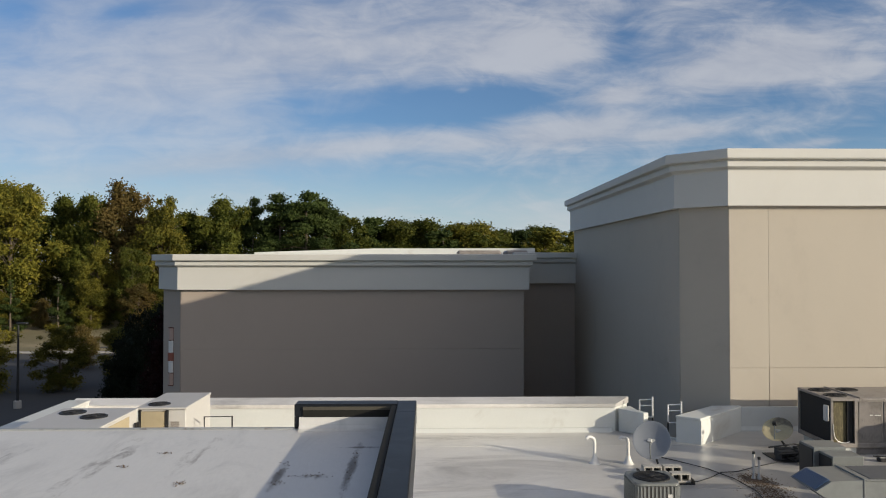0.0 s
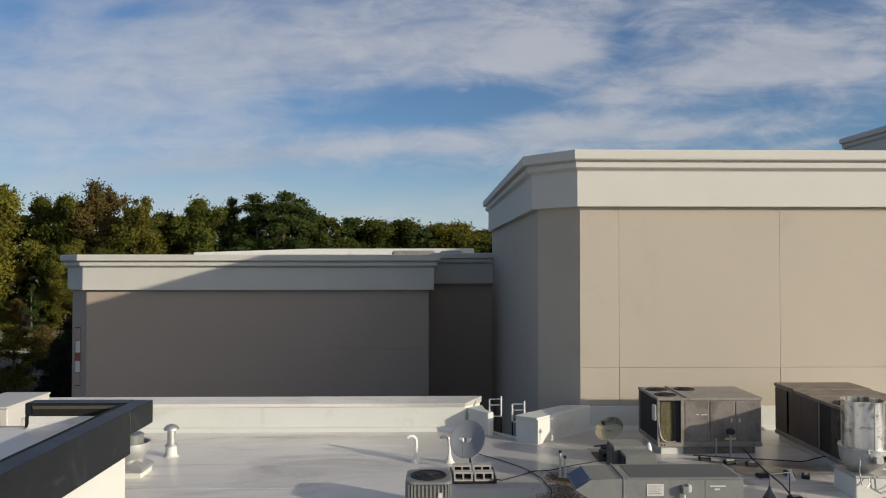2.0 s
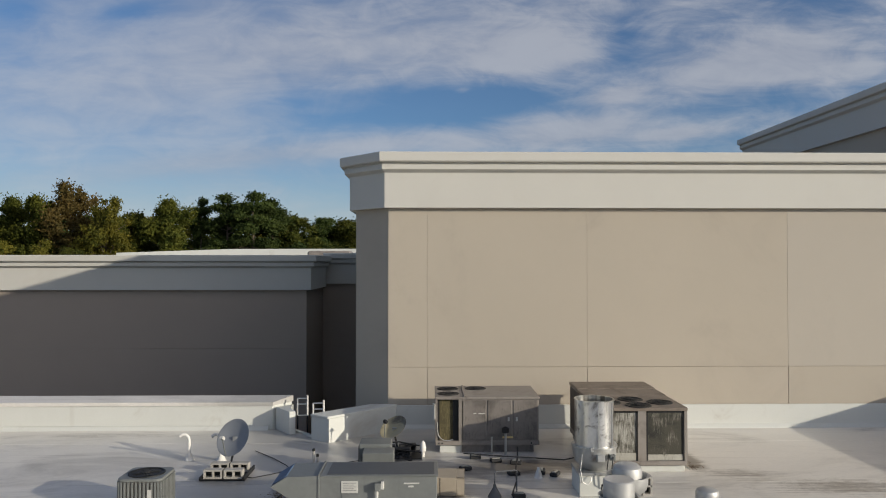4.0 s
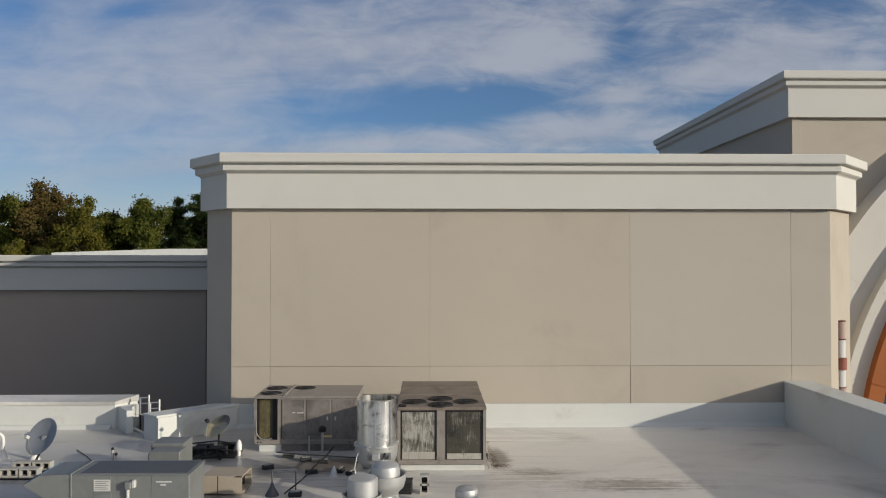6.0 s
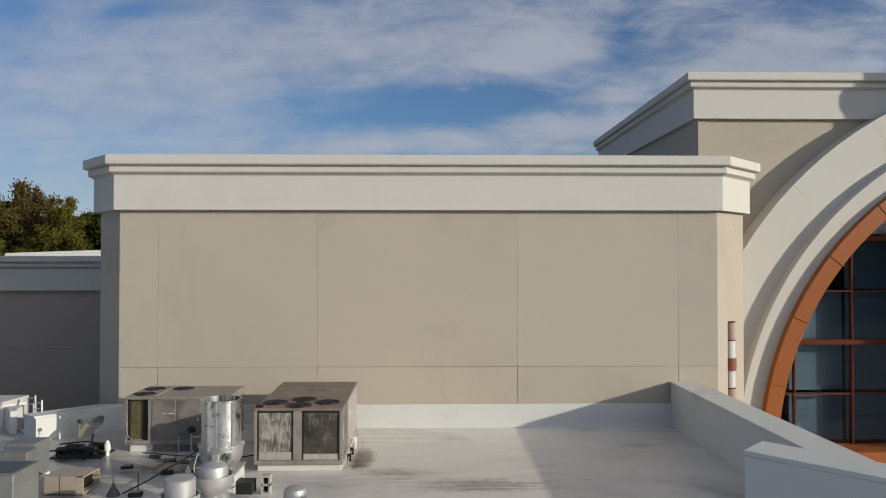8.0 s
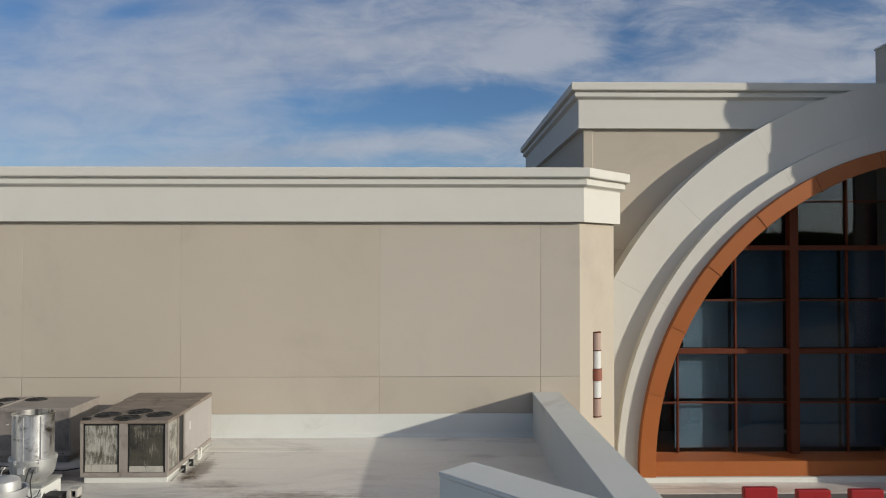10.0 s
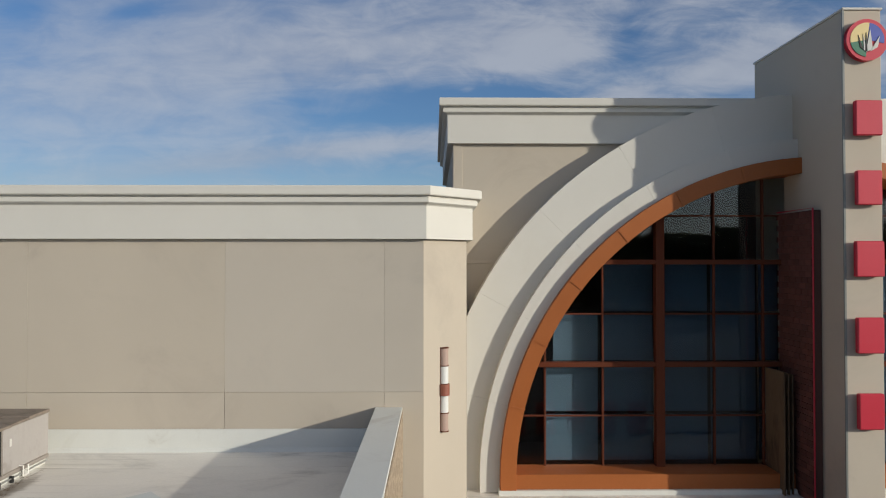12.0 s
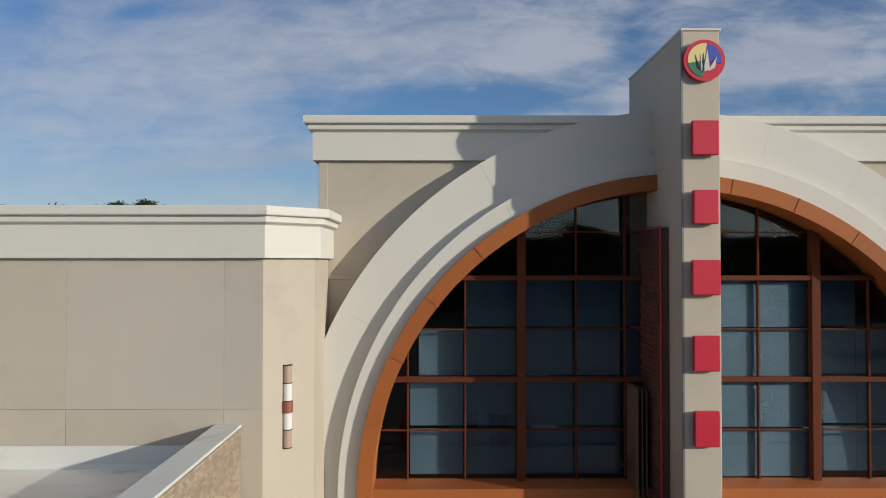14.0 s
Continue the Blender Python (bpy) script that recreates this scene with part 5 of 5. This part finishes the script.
block(14.56, 14.62, 0.0, 0, CONCRETE, True)
t = thing("filter_box", "small black ribbed plastic box standing on the roof", "plastic box", 14.02, 14.62, 0, turn=-4)
part("body", box(0.0, 0.36, 0.0, 0.30, 0.0, 0.25, 0.015), RUBBER, t)
for i in range(7):
    part("rib", box(-0.008, 0.368, -0.010, 0.0, 0.025 + i * 0.032, 0.039 + i * 0.032), BLACK, t)
part("lid", box(-0.01, 0.37, -0.012, 0.31, 0.25, 0.275, 0.006), RUBBER, t)
for x, y, a in ((11.69, 17.28, 10), (12.16, 17.1, -8), (12.0, 16.19, 14), (12.67, 16.32, 80), (11.92, 14.55, 5), (10.9, 16.6, 20), (12.95, 16.1, 60), (11.2, 17.6, 0)):
    t = thing("pipe_support", "black rubber pipe support block on the roof", "pipe support", x, y, 0, a, group="pipe supports")
    part("block", prism([(-0.14, -0.09), (0.14, -0.09), (0.14, 0.09), (-0.14, 0.09)], 0.0, 0.09, bevel=0.02), RUBBER, t)
    part("strut", box(-0.10, 0.10, -0.03, 0.03, 0.09, 0.12), GALV, t)
t = thing("gas_line", "thin dark gas pipe on rubber supports", "pipe", 0, 0, 0)
part("pipe", tube([(11.75, 14.3, 0.14), (11.95, 15.2, 0.15), (12.05, 16.2, 0.15), (12.2, 17.1, 0.15), (12.3, 17.9, 0.2)], 0.018, 8), BLACK, t)
t = thing("gas_line", "thin dark gas pipe on rubber supports", "pipe", 0, 0, 0)
part("pipe", tube([(10.9, 17.55, 0.15), (11.7, 17.3, 0.15), (12.6, 17.1, 0.15), (13.3, 16.9, 0.15), (14.0, 17.2, 0.2)], 0.016, 8), RUBBER, t)
t = thing("pipe_stand", "grey pipe frame with a cone flashing", "pipe stand", 11.42, 14.62, 0)
part("cone", lathe([(0.15, 0.0), (0.13, 0.04), (0.04, 0.20), (0.03, 0.26)], seg=16), DARK_SHEET, t, smooth=True)
part("frame_pipe", tube([(0, 0, 0.2), (0, 0, 0.50), (0.02, 0.02, 0.52), (0.46, 0.12, 0.52), (0.48, 0.12, 0.5), (0.48, 0.12, 0.05)], 0.014, 8), DARK_SHEET, t)
t = thing("cone_vent", "white cone-shaped roof flashing", "roof vent", 12.55, 16.0, 0)
part("cone", lathe([(0.11, 0.0), (0.09, 0.03), (0.035, 0.19), (0.025, 0.23)], seg=16), PVC, t, smooth=True)
t = thing("gas_regulator", "dark pipe riser with a valve beside the unit", "pipe", 12.0, 17.95, 0)
part("riser", tube([(0, 0, 0.0), (0, 0, 0.55)], 0.03, 8), GALV, t)
part("valve", lathe([(0.03, 0.55), (0.1, 0.58), (0.1, 0.68), (0.03, 0.72)], 0.0, 0.0, 14), BLACK, t)
part("riser", tube([(-0.35, 0.05, 0.0), (-0.35, 0.05, 0.45)], 0.02, 8), GALV, t)

# cables on the roof
t = thing("roof_cable", "black cable snaking over the white roof", "cable", 0, 0, 0)
part("cable", tube([(5.6, 16.2, 0.03), (6.0, 16.0, 0.02), (6.4, 16.3, 0.02), (6.8, 16.7, 0.02), (7.2, 16.75, 0.02), (7.9, 17.2, 0.02), (8.6, 17.5, 0.04)], 0.011, 6), RUBBER, t)
t = thing("roof_cable", "black cable snaking over the white roof", "cable", 0, 0, 0)
part("cable", tube([(5.5, 18.4, 0.02), (6.1, 17.7, 0.02), (6.6, 17.0, 0.02), (6.9, 16.2, 0.02), (7.0, 15.3, 0.02), (6.8, 14.2, 0.02)], 0.011, 6), RUBBER, t)

# units at the west end
u = thing("rooftop_unit", "pale rooftop air conditioner with a tan coil and one top fan", "air conditioner", -6.98, 17.4, 0, group="rooftop units")
part("curb", box(0.05, 1.1, 0.05, 1.95, 0.0, 0.2), WHITE, u)
part("cabinet", box(0.0, 1.15, 0.06, 2.0, 0.2, 1.38, 0.012), UNIT_WHITE, u)
coil(u, 0.10, 0.66, 0.0, 0.08, 0.45, 1.33, COIL_CREAM)
for x in (0.04, 0.68):
    part("coil_guard", box(x, x + 0.05, -0.02, 0.06, 0.4, 1.36), BLACK, u)
part("end_panel", box(0.74, 1.14, 0.03, 0.06, 0.25, 1.36, 0.006), UNIT_WHITE, u)
for i in range(8):
    part("louvre_slat", box(0.80, 1.0, 0.012, 0.03, 0.75 + i * 0.045, 0.775 + i * 0.045), UNIT, u)
part("top_cover", box(-0.02, 1.17, 0.0, 2.02, 1.38, 1.43, 0.01), UNIT_WHITE, u)
fan_top(u, 0.38, 0.42, 1.43, 0.235)
part("rail_frame", tube([(1.45, 0.5, 0.0), (1.45, 0.5, 1.1), (2.12, 0.55, 1.1), (2.12, 0.55, 0.0)], 0.022, 8), BLACK, thing("pipe_rail", "dark bent pipe rail beside the pale unit", "pipe rail", -6.98, 17.4, 0))
u = thing("rooftop_unit", "pale rooftop air conditioner with two top fans", "air conditioner", -8.5, 15.0, 0, group="rooftop units")
part("curb", box(0.05, 1.6, 0.05, 1.9, 0.0, 0.2), WHITE, u)
part("cabinet", box(0.0, 1.68, 0.0, 2.0, 0.2, 1.45, 0.012), UNIT_WHITE, u)
coil(u, 1.62, 1.69, 0.35, 1.55, 0.4, 1.4, COIL_CREAM)
part("top_cover", box(-0.02, 1.71, -0.02, 2.02, 1.45, 1.5, 0.01), UNIT_WHITE, u)
fan_top(u, 0.44, 1.5, 1.5, 0.26)
fan_top(u, 1.12, 1.05, 1.5, 0.26)
for y in (1.75, 1.9):
    part("line_set", box(1.72, 1.77, y, y + 0.05, 0.1, 1.2), BLACK, u)

# roof ladder through the parapet gap
t = thing("roof_ladder", "pale steel ladder with grab rails at the parapet gap", "ladder", 0, 0, 0)
for a, b, deep in (((6.14, 20.98), (6.46, 20.80), -2.4), ((6.72, 20.22), (7.04, 20.06), -2.4)):
    for (x, y), top in ((a, 0.90), (b, 1.02)):
        part("stile", tube([(x, y, 0.42), (x, y, top)], 0.026, 8), PVC, t)
        part("stile", tube([(x, y, deep), (x, y, 0.42)], 0.024, 8), BLACK, t)
    for z in (0.92, 0.75, 0.42):
        part("grab_bar", tube([(*a, z - 0.02), (*b, z + 0.02)], 0.020, 6), PVC, t)
for i in range(8):
    part("rung", tube([(6.46, 20.80, -0.1 - 0.28 * i), (6.72, 20.22, -0.1 - 0.28 * i)], 0.016, 6), PVC, t)
part("threshold", prism([(5.86, 20.90), (6.82, 19.80), (6.90, 19.86), (5.94, 20.97)], -0.05, 0.05), WHITE, t)


# ---- wall lamps ----
def wall_lamp(x, y, z, turn):
    """A tall half-round wall lamp in five bands with copper collars."""
    t = thing("wall_lamp", "tall half-round wall lamp with opal bands and copper collars", "wall lamp", x, y, z, turn, group="wall lamps")
    bands = ((0.0, 0.55, LENS_PINK, 0.15), (0.57, 1.10, LENS_WHITE, 0.15), (1.12, 1.48, LAMP_RED, 0.19), (1.50, 2.05, LENS_WHITE, 0.15), (2.07, 2.62, LENS_PINK, 0.15))
    for z0, z1, mat, r in bands:
        pts = [(r * math.cos(math.pi + math.pi * k / 10), r * math.sin(math.pi + math.pi * k / 10)) for k in range(11)]
        part("lens" if mat is not LAMP_RED else "collar", prism(pts, z0, z1), mat, t)
    for zz in (-0.03, 0.55, 2.05, 2.62):
        pts = [(0.165 * math.cos(math.pi + math.pi * k / 10), 0.165 * math.sin(math.pi + math.pi * k / 10)) for k in range(11)]
        part("band", prism(pts, zz, zz + 0.03), RUST, t)
    part("back_plate", box(-0.17, 0.17, -0.004, 0.02, -0.03, 2.65), RUST, t)
    return t


wall_lamp(27.66, 21.66, 0.47, 45)
wall_lamp(-11.88, 33.78, -0.75, -45)

# ---- dirt on the roof ----
def litter(name, label, spots, n, mat, size, seed):
    """Flat flecks of leaf litter and dirt, thick where a patch is dense."""
    rng = np.random.default_rng(seed)
    verts, faces = [], []
    for i in range(n):
        x, y, sx, sy, z = spots[int(rng.integers(len(spots)))]
        px, py = x + rng.normal() * sx, y + rng.normal() * sy
        r, a = size * (0.4 + rng.random()), rng.random() * 6.28
        k = len(verts)
        m = int(rng.integers(4, 7))
        for j in range(m):
            rr = r * (0.6 + 0.5 * rng.random())
            verts.append((px + rr * math.cos(a + 6.28 * j / m), py + rr * math.sin(a + 6.28 * j / m), z + 0.004 + 0.012 * rng.random()))
        faces.append(tuple(range(k, k + m)))
    me = bpy.data.meshes.new(name)
    me.from_pydata(verts, [], faces)
    me.materials.append(mat)
    return tagged(new(name, me), label, "leaf litter", kind="stuff")


litter("leaf_litter", "brown dead leaves and silt on the white roof", [(7.3, 16.2, 0.14, 0.2, 0), (7.45, 16.0, 0.16, 0.35, 0), (7.3, 15.3, 0.2, 0.4, 0), (7.1, 14.7, 0.25, 0.3, 0)], 2600, DEBRIS, 0.02, 3)
litter("leaf_litter", "rusty silt beside the rooftop unit", [(16.36, 17.2, 0.07, 0.4, 0), (16.34, 18.2, 0.06, 0.5, 0), (16.42, 16.75, 0.12, 0.07, 0)], 420, DEBRIS, 0.014, 4)
litter("leaf_litter", "dark flecks of dirt on the penthouse roof", [(-1.88, 9.2, 0.03, 0.2, 2.25), (-1.80, 8.6, 0.05, 0.06, 2.25), (-1.0, 9.3, 0.025, 0.5, 2.25), (-3.98, 9.35, 0.04, 0.03, 2.25), (-2.99, 8.61, 0.05, 0.04, 2.25), (-3.66, 10.02, 0.05, 0.02, 2.25), (-1.5, 8.9, 0.15, 0.04, 2.25)], 190, DEBRIS, 0.013, 5)

# ---- tan brick on the outer face of the east parapet ----
bw = thing("brick_wall", "tan brick wall below the pale parapet coping", "wall", kind="structure")
part("backing", box(26.352, 26.36, 12.8, 20.95, -2.3, 1.25), MORTAR, bw)
first = None
verts, faces = [], []
z, course = -2.28, 0
while z < 1.18:
    y = 12.85 + (0.105 if course % 2 else 0.0)
    while y < 20.7:
        if y > 17.8 and z > 0.1:
            if first is None:
                first = b = part("brick", box(0, 0.03, 0, 0.20, 0, 0.068, 0.004), BRICK_TAN, bw)
            else:
                b = new("brick", first.data)
                b.parent = bw
            b.location = (26.36, y, z)
        else:
            k = len(verts)
            verts += [(26.36, y, z), (26.36, y + 0.2, z), (26.36, y + 0.2, z + 0.068), (26.36, y, z + 0.068), (26.39, y, z), (26.39, y + 0.2, z), (26.39, y + 0.2, z + 0.068), (26.39, y, z + 0.068)]
            faces += [(k + 4, k + 5, k + 6, k + 7), (k, k + 4, k + 7, k + 3), (k + 1, k + 2, k + 6, k + 5), (k + 3, k + 7, k + 6, k + 2), (k, k + 1, k + 5, k + 4)]
        y += 0.212
    z += 0.08
    course += 1
me = bpy.data.meshes.new("bricks")
me.from_pydata(verts, [], faces)
me.materials.append(BRICK_TAN)
rest = tagged(new("bricks", me), kind="stuff")
rest.parent = bw

# ---- lamp post and trees ----
t = thing("lamp_post", "dark steel car park lamp post", "lamp post", -33.5, 60, GROUND)
part("pole", tube([(0, 0, 0), (0, 0, 7.0)], [0.12, 0.07], 10), BLACK, t)
part("base", lathe([(0.3, 0.0), (0.3, 0.6), (0.25, 0.65)], seg=14), KERB, t)
part("head", box(-0.1, 0.75, -0.18, 0.18, 6.85, 7.0, 0.03), BLACK, t)


def leaves(name, lobes, n, size, mat, parent, seed, flat=0.0, inner=0):
    """A crown of many small leaf sprays set round lobes (x, y, z, radius)."""
    rng = np.random.default_rng(seed)
    lobes = np.array(lobes, float)
    pick = rng.choice(len(lobes), n, p=lobes[:, 3] ** 2 / (lobes[:, 3] ** 2).sum())
    d = rng.normal(size=(n, 3))
    d /= np.linalg.norm(d, axis=1)[:, None]
    d[:, 2] = d[:, 2] * (1 - flat)
    rad = lobes[pick, 3] * np.clip(rng.normal(0.74, 0.28, n), 0.1, 1.6)
    at = lobes[pick, :3] + d * rad[:, None]
    a = rng.normal(size=(n, 3))
    a /= np.linalg.norm(a, axis=1)[:, None]
    b = np.cross(a, d + 0.4 * rng.normal(size=(n, 3)))
    b /= np.linalg.norm(b, axis=1)[:, None] + 1e-9
    s = size * (0.5 + rng.random(n))[:, None]
    lift = np.cross(a, b) * s * 0.35
    v = np.stack([at - a * s, at - b * s * 0.55 + lift, at + a * s, at + b * s * 0.55 + lift], 1).reshape(-1, 3)
    f = np.arange(4 * n).reshape(n, 4)
    tri = np.concatenate([f[:, [0, 1, 2]], f[:, [0, 2, 3]]], 1).reshape(-1, 3)
    if inner:
        m = inner
        pick = rng.choice(len(lobes), m)
        q = lobes[pick, :3] + np.clip(rng.normal(size=(m, 3)), -1.3, 1.3) * lobes[pick, 3:] * 0.26
        a = rng.normal(size=(m, 3))
        b = rng.normal(size=(m, 3))
        k = 0.30 * lobes[pick, 3:] * (0.6 + 0.6 * rng.random((m, 1)))
        a *= k / (np.linalg.norm(a, axis=1)[:, None] + 1e-9)
        b *= k / (np.linalg.norm(b, axis=1)[:, None] + 1e-9)
        v2 = np.stack([q - a, q - b, q + a, q + b], 1).reshape(-1, 3)
        f2 = np.arange(4 * m).reshape(m, 4) + len(v)
        tri = np.concatenate([tri, np.concatenate([f2[:, [0, 1, 2]], f2[:, [0, 2, 3]]], 1).reshape(-1, 3)])
        v = np.concatenate([v, v2])
    me = bpy.data.meshes.new(name)
    me.from_pydata(v.tolist(), [], tri.tolist())
    me.materials.append(mat)
    ob = new(name, me)
    ob.parent = parent
    return ob


def tree(kind, label, mat, seed, category="tree", coarse=False):
    """A tree twenty metres tall at the origin."""
    rng = random.Random(seed)
    t = thing(kind, label, category, 0, 0, 0)
    bm = tube([(0, 0, -0.5), (0.1, 0, 4), (0.2, 0.1, 9), (0.1, 0.2, 14), (0.1, 0.1, 18.5)], [0.32, 0.26, 0.2, 0.12, 0.04], 8)
    lobes = []
    if kind == "broadleaf_tree":
        for i in range(66):
            h = rng.uniform(1.4, 18.2)
            spread = 4.9 * math.sin(math.pi * min(1.0, (h + 1.5) / 21.5)) ** 0.6
            a = rng.uniform(0, 6.28)
            r = spread * rng.uniform(0.1, 1.0)
            p = (r * math.cos(a), r * math.sin(a), h)
            lobes.append((*p, rng.uniform(0.6, 1.9)))
            tube([(0.15, 0.1, max(2.5, h - 3.2)), (p[0] * 0.5, p[1] * 0.5, h - 1.2), p], [0.05, 0.035, 0.02], 4, bm)
        for i in range(9):
            a = rng.uniform(0, 6.28)
            lobes.append((1.6 * math.cos(a), 1.6 * math.sin(a), rng.uniform(15.5, 19.0), rng.uniform(0.6, 1.2)))
        n, size, flat = 19000, 0.20, 0.1
    elif kind == "pine_tree":
        for i in range(30):
            h = rng.uniform(7.0, 19.2)
            spread = 4.2 * (1 - max(0, (h - 11) / 10.0)) * rng.uniform(0.4, 1.0)
            a = rng.uniform(0, 6.28)
            p = (spread * math.cos(a), spread * math.sin(a), h)
            lobes.append((*p, rng.uniform(0.8, 1.5)))
            tube([(0.15, 0.1, h - 0.8), p], [0.09, 0.03], 5, bm)
        n, size, flat = 14000, 0.17, 0.35
    elif kind == "evergreen_shrub":
        for i in range(70):
            h = rng.uniform(0.8, 18.4)
            spread = 5.4 * math.sqrt(max(0.0, 1 - (max(0.0, h - 7.0) / 12.5) ** 2)) * rng.uniform(0.25, 1.0)
            a = rng.uniform(0, 6.28)
            lobes.append((spread * math.cos(a), spread * math.sin(a), h, rng.uniform(1.1, 1.9)))
        n, size, flat = 14000, 0.20, 0.1
    else:
        for i in range(46):
            h = rng.uniform(1.0, 19.3)
            spread = 4.4 * (1 - h / 20.5)
            a = rng.uniform(0, 6.28)
            p = (spread * math.cos(a) * rng.uniform(0.3, 1), spread * math.sin(a) * rng.uniform(0.3, 1), h)
            lobes.append((*p, 0.5 + 1.0 * (1 - h / 20)))
        n, size, flat = 8000, 0.20, 0.3
    if coarse:
        n, size = 6000, 0.29
    part("trunk", bm, BARK, t, "grey-brown trunk with limbs")
    leaves("crown", lobes, n, size, mat, t, seed, flat, 500 if coarse else 1100)
    return t


KINDS = {
    "green": [tree("broadleaf_tree", "tall green broadleaf tree at the wood's edge", LEAF_GREEN, 11), tree("broadleaf_tree", "tall green broadleaf tree at the wood's edge", LEAF_GREEN, 12)],
    "yellow": [tree("broadleaf_tree", "broadleaf tree turning yellow in autumn", LEAF_YELLOW, 21), tree("broadleaf_tree", "broadleaf tree turning yellow in autumn", LEAF_YELLOW, 22)],
    "rust": [tree("broadleaf_tree", "thinning tree with rust-brown autumn leaves", LEAF_RUST, 31)],
    "pine": [tree("pine_tree", "dark green pine with a clumped crown", LEAF_DARK, 41), tree("pine_tree", "dark green pine with a clumped crown", LEAF_DARK, 42)],
    "back": [tree("broadleaf_tree", "broadleaf tree deeper in the wood", LEAF_GREEN, 61, coarse=True), tree("pine_tree", "dark pine deeper in the wood", LEAF_DARK, 62, coarse=True),
             tree("broadleaf_tree", "yellowing tree deeper in the wood", LEAF_YELLOW, 63, coarse=True)],
    "shrub": [tree("evergreen_shrub", "dense dark evergreen shrub with a rounded top", LEAF_SHRUB, 71, "shrub")],
    "wine": [tree("evergreen_shrub", "dense shrub with dark wine-red leaves", LEAF_WINE, 72, "shrub")],
    "cone": [tree("evergreen_tree", "dark cone-shaped evergreen tree with dense foliage", LEAF_DARK, 51)],
}
used = set()


def plant(kind, x, y, top, wide=1.0, floor=None):
    pool = KINDS[kind]
    src = pool[int(abs(x * 7 + y * 3)) % len(pool)]
    base = (GROUND + max(0.0, min(1.0, (y - 108) / 24)) * 1.4 - 0.1) if floor is None else floor
    k = (top - base) / 19.6
    k1, k2 = k * wide / src.scale.x, k / src.scale.z
    m = pose(x, y, base, 0, 0, (x * 37 + y * 11) % 360) @ Matrix.Diagonal((k1, k1, k2, 1))
    if src.name not in used:
        used.add(src.name)
        src.matrix_basis = m
        return src
    return copy_thing(src, m)


# the wood behind: azimuth slope, height over the eye as a slope, width, kind, distance
ROW = [(-0.80, 0.100, 1.1, "green", 145), (-0.75, 0.105, 1.1, "yellow", 140), (-0.70, 0.095, 1.1, "green", 138), (-0.655, 0.110, 1.0, "yellow", 132), (-0.610, 0.100, 1.0, "green", 138),
       (-0.566, 0.113, 0.95, "yellow", 128), (-0.496, 0.095, 0.75, "green", 139), (-0.457, 0.093, 0.75, "green", 134), (-0.412, 0.113, 0.85, "rust", 136), (-0.366, 0.094, 0.75, "yellow", 130),
       (-0.335, 0.074, 0.9, "green", 137), (-0.283, 0.092, 0.85, "green", 135), (-0.242, 0.089, 0.6, "pine", 140)]
ROW += [(-0.202, 0.094, 1.0, "pine", 138), (-0.170, 0.097, 1.1, "pine", 136), (-0.142, 0.088, 1.0, "pine", 139), (-0.118, 0.068, 1.1, "green", 142), (-0.077, 0.059, 1.2, "pine", 150),
        (-0.042, 0.063, 1.3, "green", 152), (-0.003, 0.060, 1.4, "green", 158), (0.032, 0.055, 1.4, "green", 165), (0.060, 0.058, 1.5, "yellow", 160), (0.108, 0.046, 1.4, "green", 185),
        (0.156, 0.052, 1.3, "green", 180), (0.20, 0.046, 1.4, "yellow", 200), (-0.452, 0.034, 0.75, "yellow", 124), (-0.405, 0.022, 0.8, "green", 122)]
for sx, sz, wide, kind, d in ROW:
    plant(kind, sx * d, d, 4.9 + sz * d, wide * 1.15)
# a fuller second rank and an understorey before it
for i in range(34):
    sx = -0.78 + i * 0.0285
    d = 150 + (i * 37) % 23
    plant("back", sx * d, d, 4.9 + (0.066 if sx < -0.12 else 0.046) * d, 1.25 if sx < -0.12 else 1.7)
for i in range(26):
    sx = -0.74 + i * 0.0215
    d = 118 + (i * 29) % 11
    plant(("green", "yellow", "cone", "green", "rust", "cone")[i % 6], sx * d, d, (-1.0, 1.5, 0.6, 2.2, -2.0)[i % 5], 1.35)
# unseen woods to the other sides, added for reflections only
for i in range(20):
    a = radians(150 + i * 12)
    d = 150 + (i * 31) % 40
    plant("back", 10 + d * math.cos(a), d * math.sin(a) - 5, 14 + (i * 7) % 5, 1.9, GROUND)
# unseen tree line across the car park, added to darken window reflections
for i in range(54):
    d = 146 + (i * 29) % 21
    plant("back", 4 + i * 4.0, -d, 13.4 + 0.5 * ((i * 5) % 3), 2.3, GROUND)
# car park trees and the dark evergreens beside the low block
for x, y, top, kind in ((-34.0, 68, -0.6, "yellow"), (-29.5, 70, -1.2, "yellow"), (-40.0, 66, 0.0, "yellow"), (-45.0, 72, 0.5, "green"), (-38.5, 82, -2.0, "rust")):
    plant(kind, x, y, top, 1.5, GROUND)
for x, y, top in ((-21.2, 53, 0.9), (-19.6, 51, 1.9), (-18.0, 50.5, 2.2), (-16.6, 49, 2.0), (-15.2, 47, 2.3), (-17.6, 46, 0.6), (-19.6, 47.5, 0.0)):
    plant("shrub", x, y, top, 0.85, GROUND)
for x, y, top in ((-14.6, 42, 2.2), (-15.8, 43.5, 0.5)):
    plant("wine", x, y, top, 0.7, GROUND)
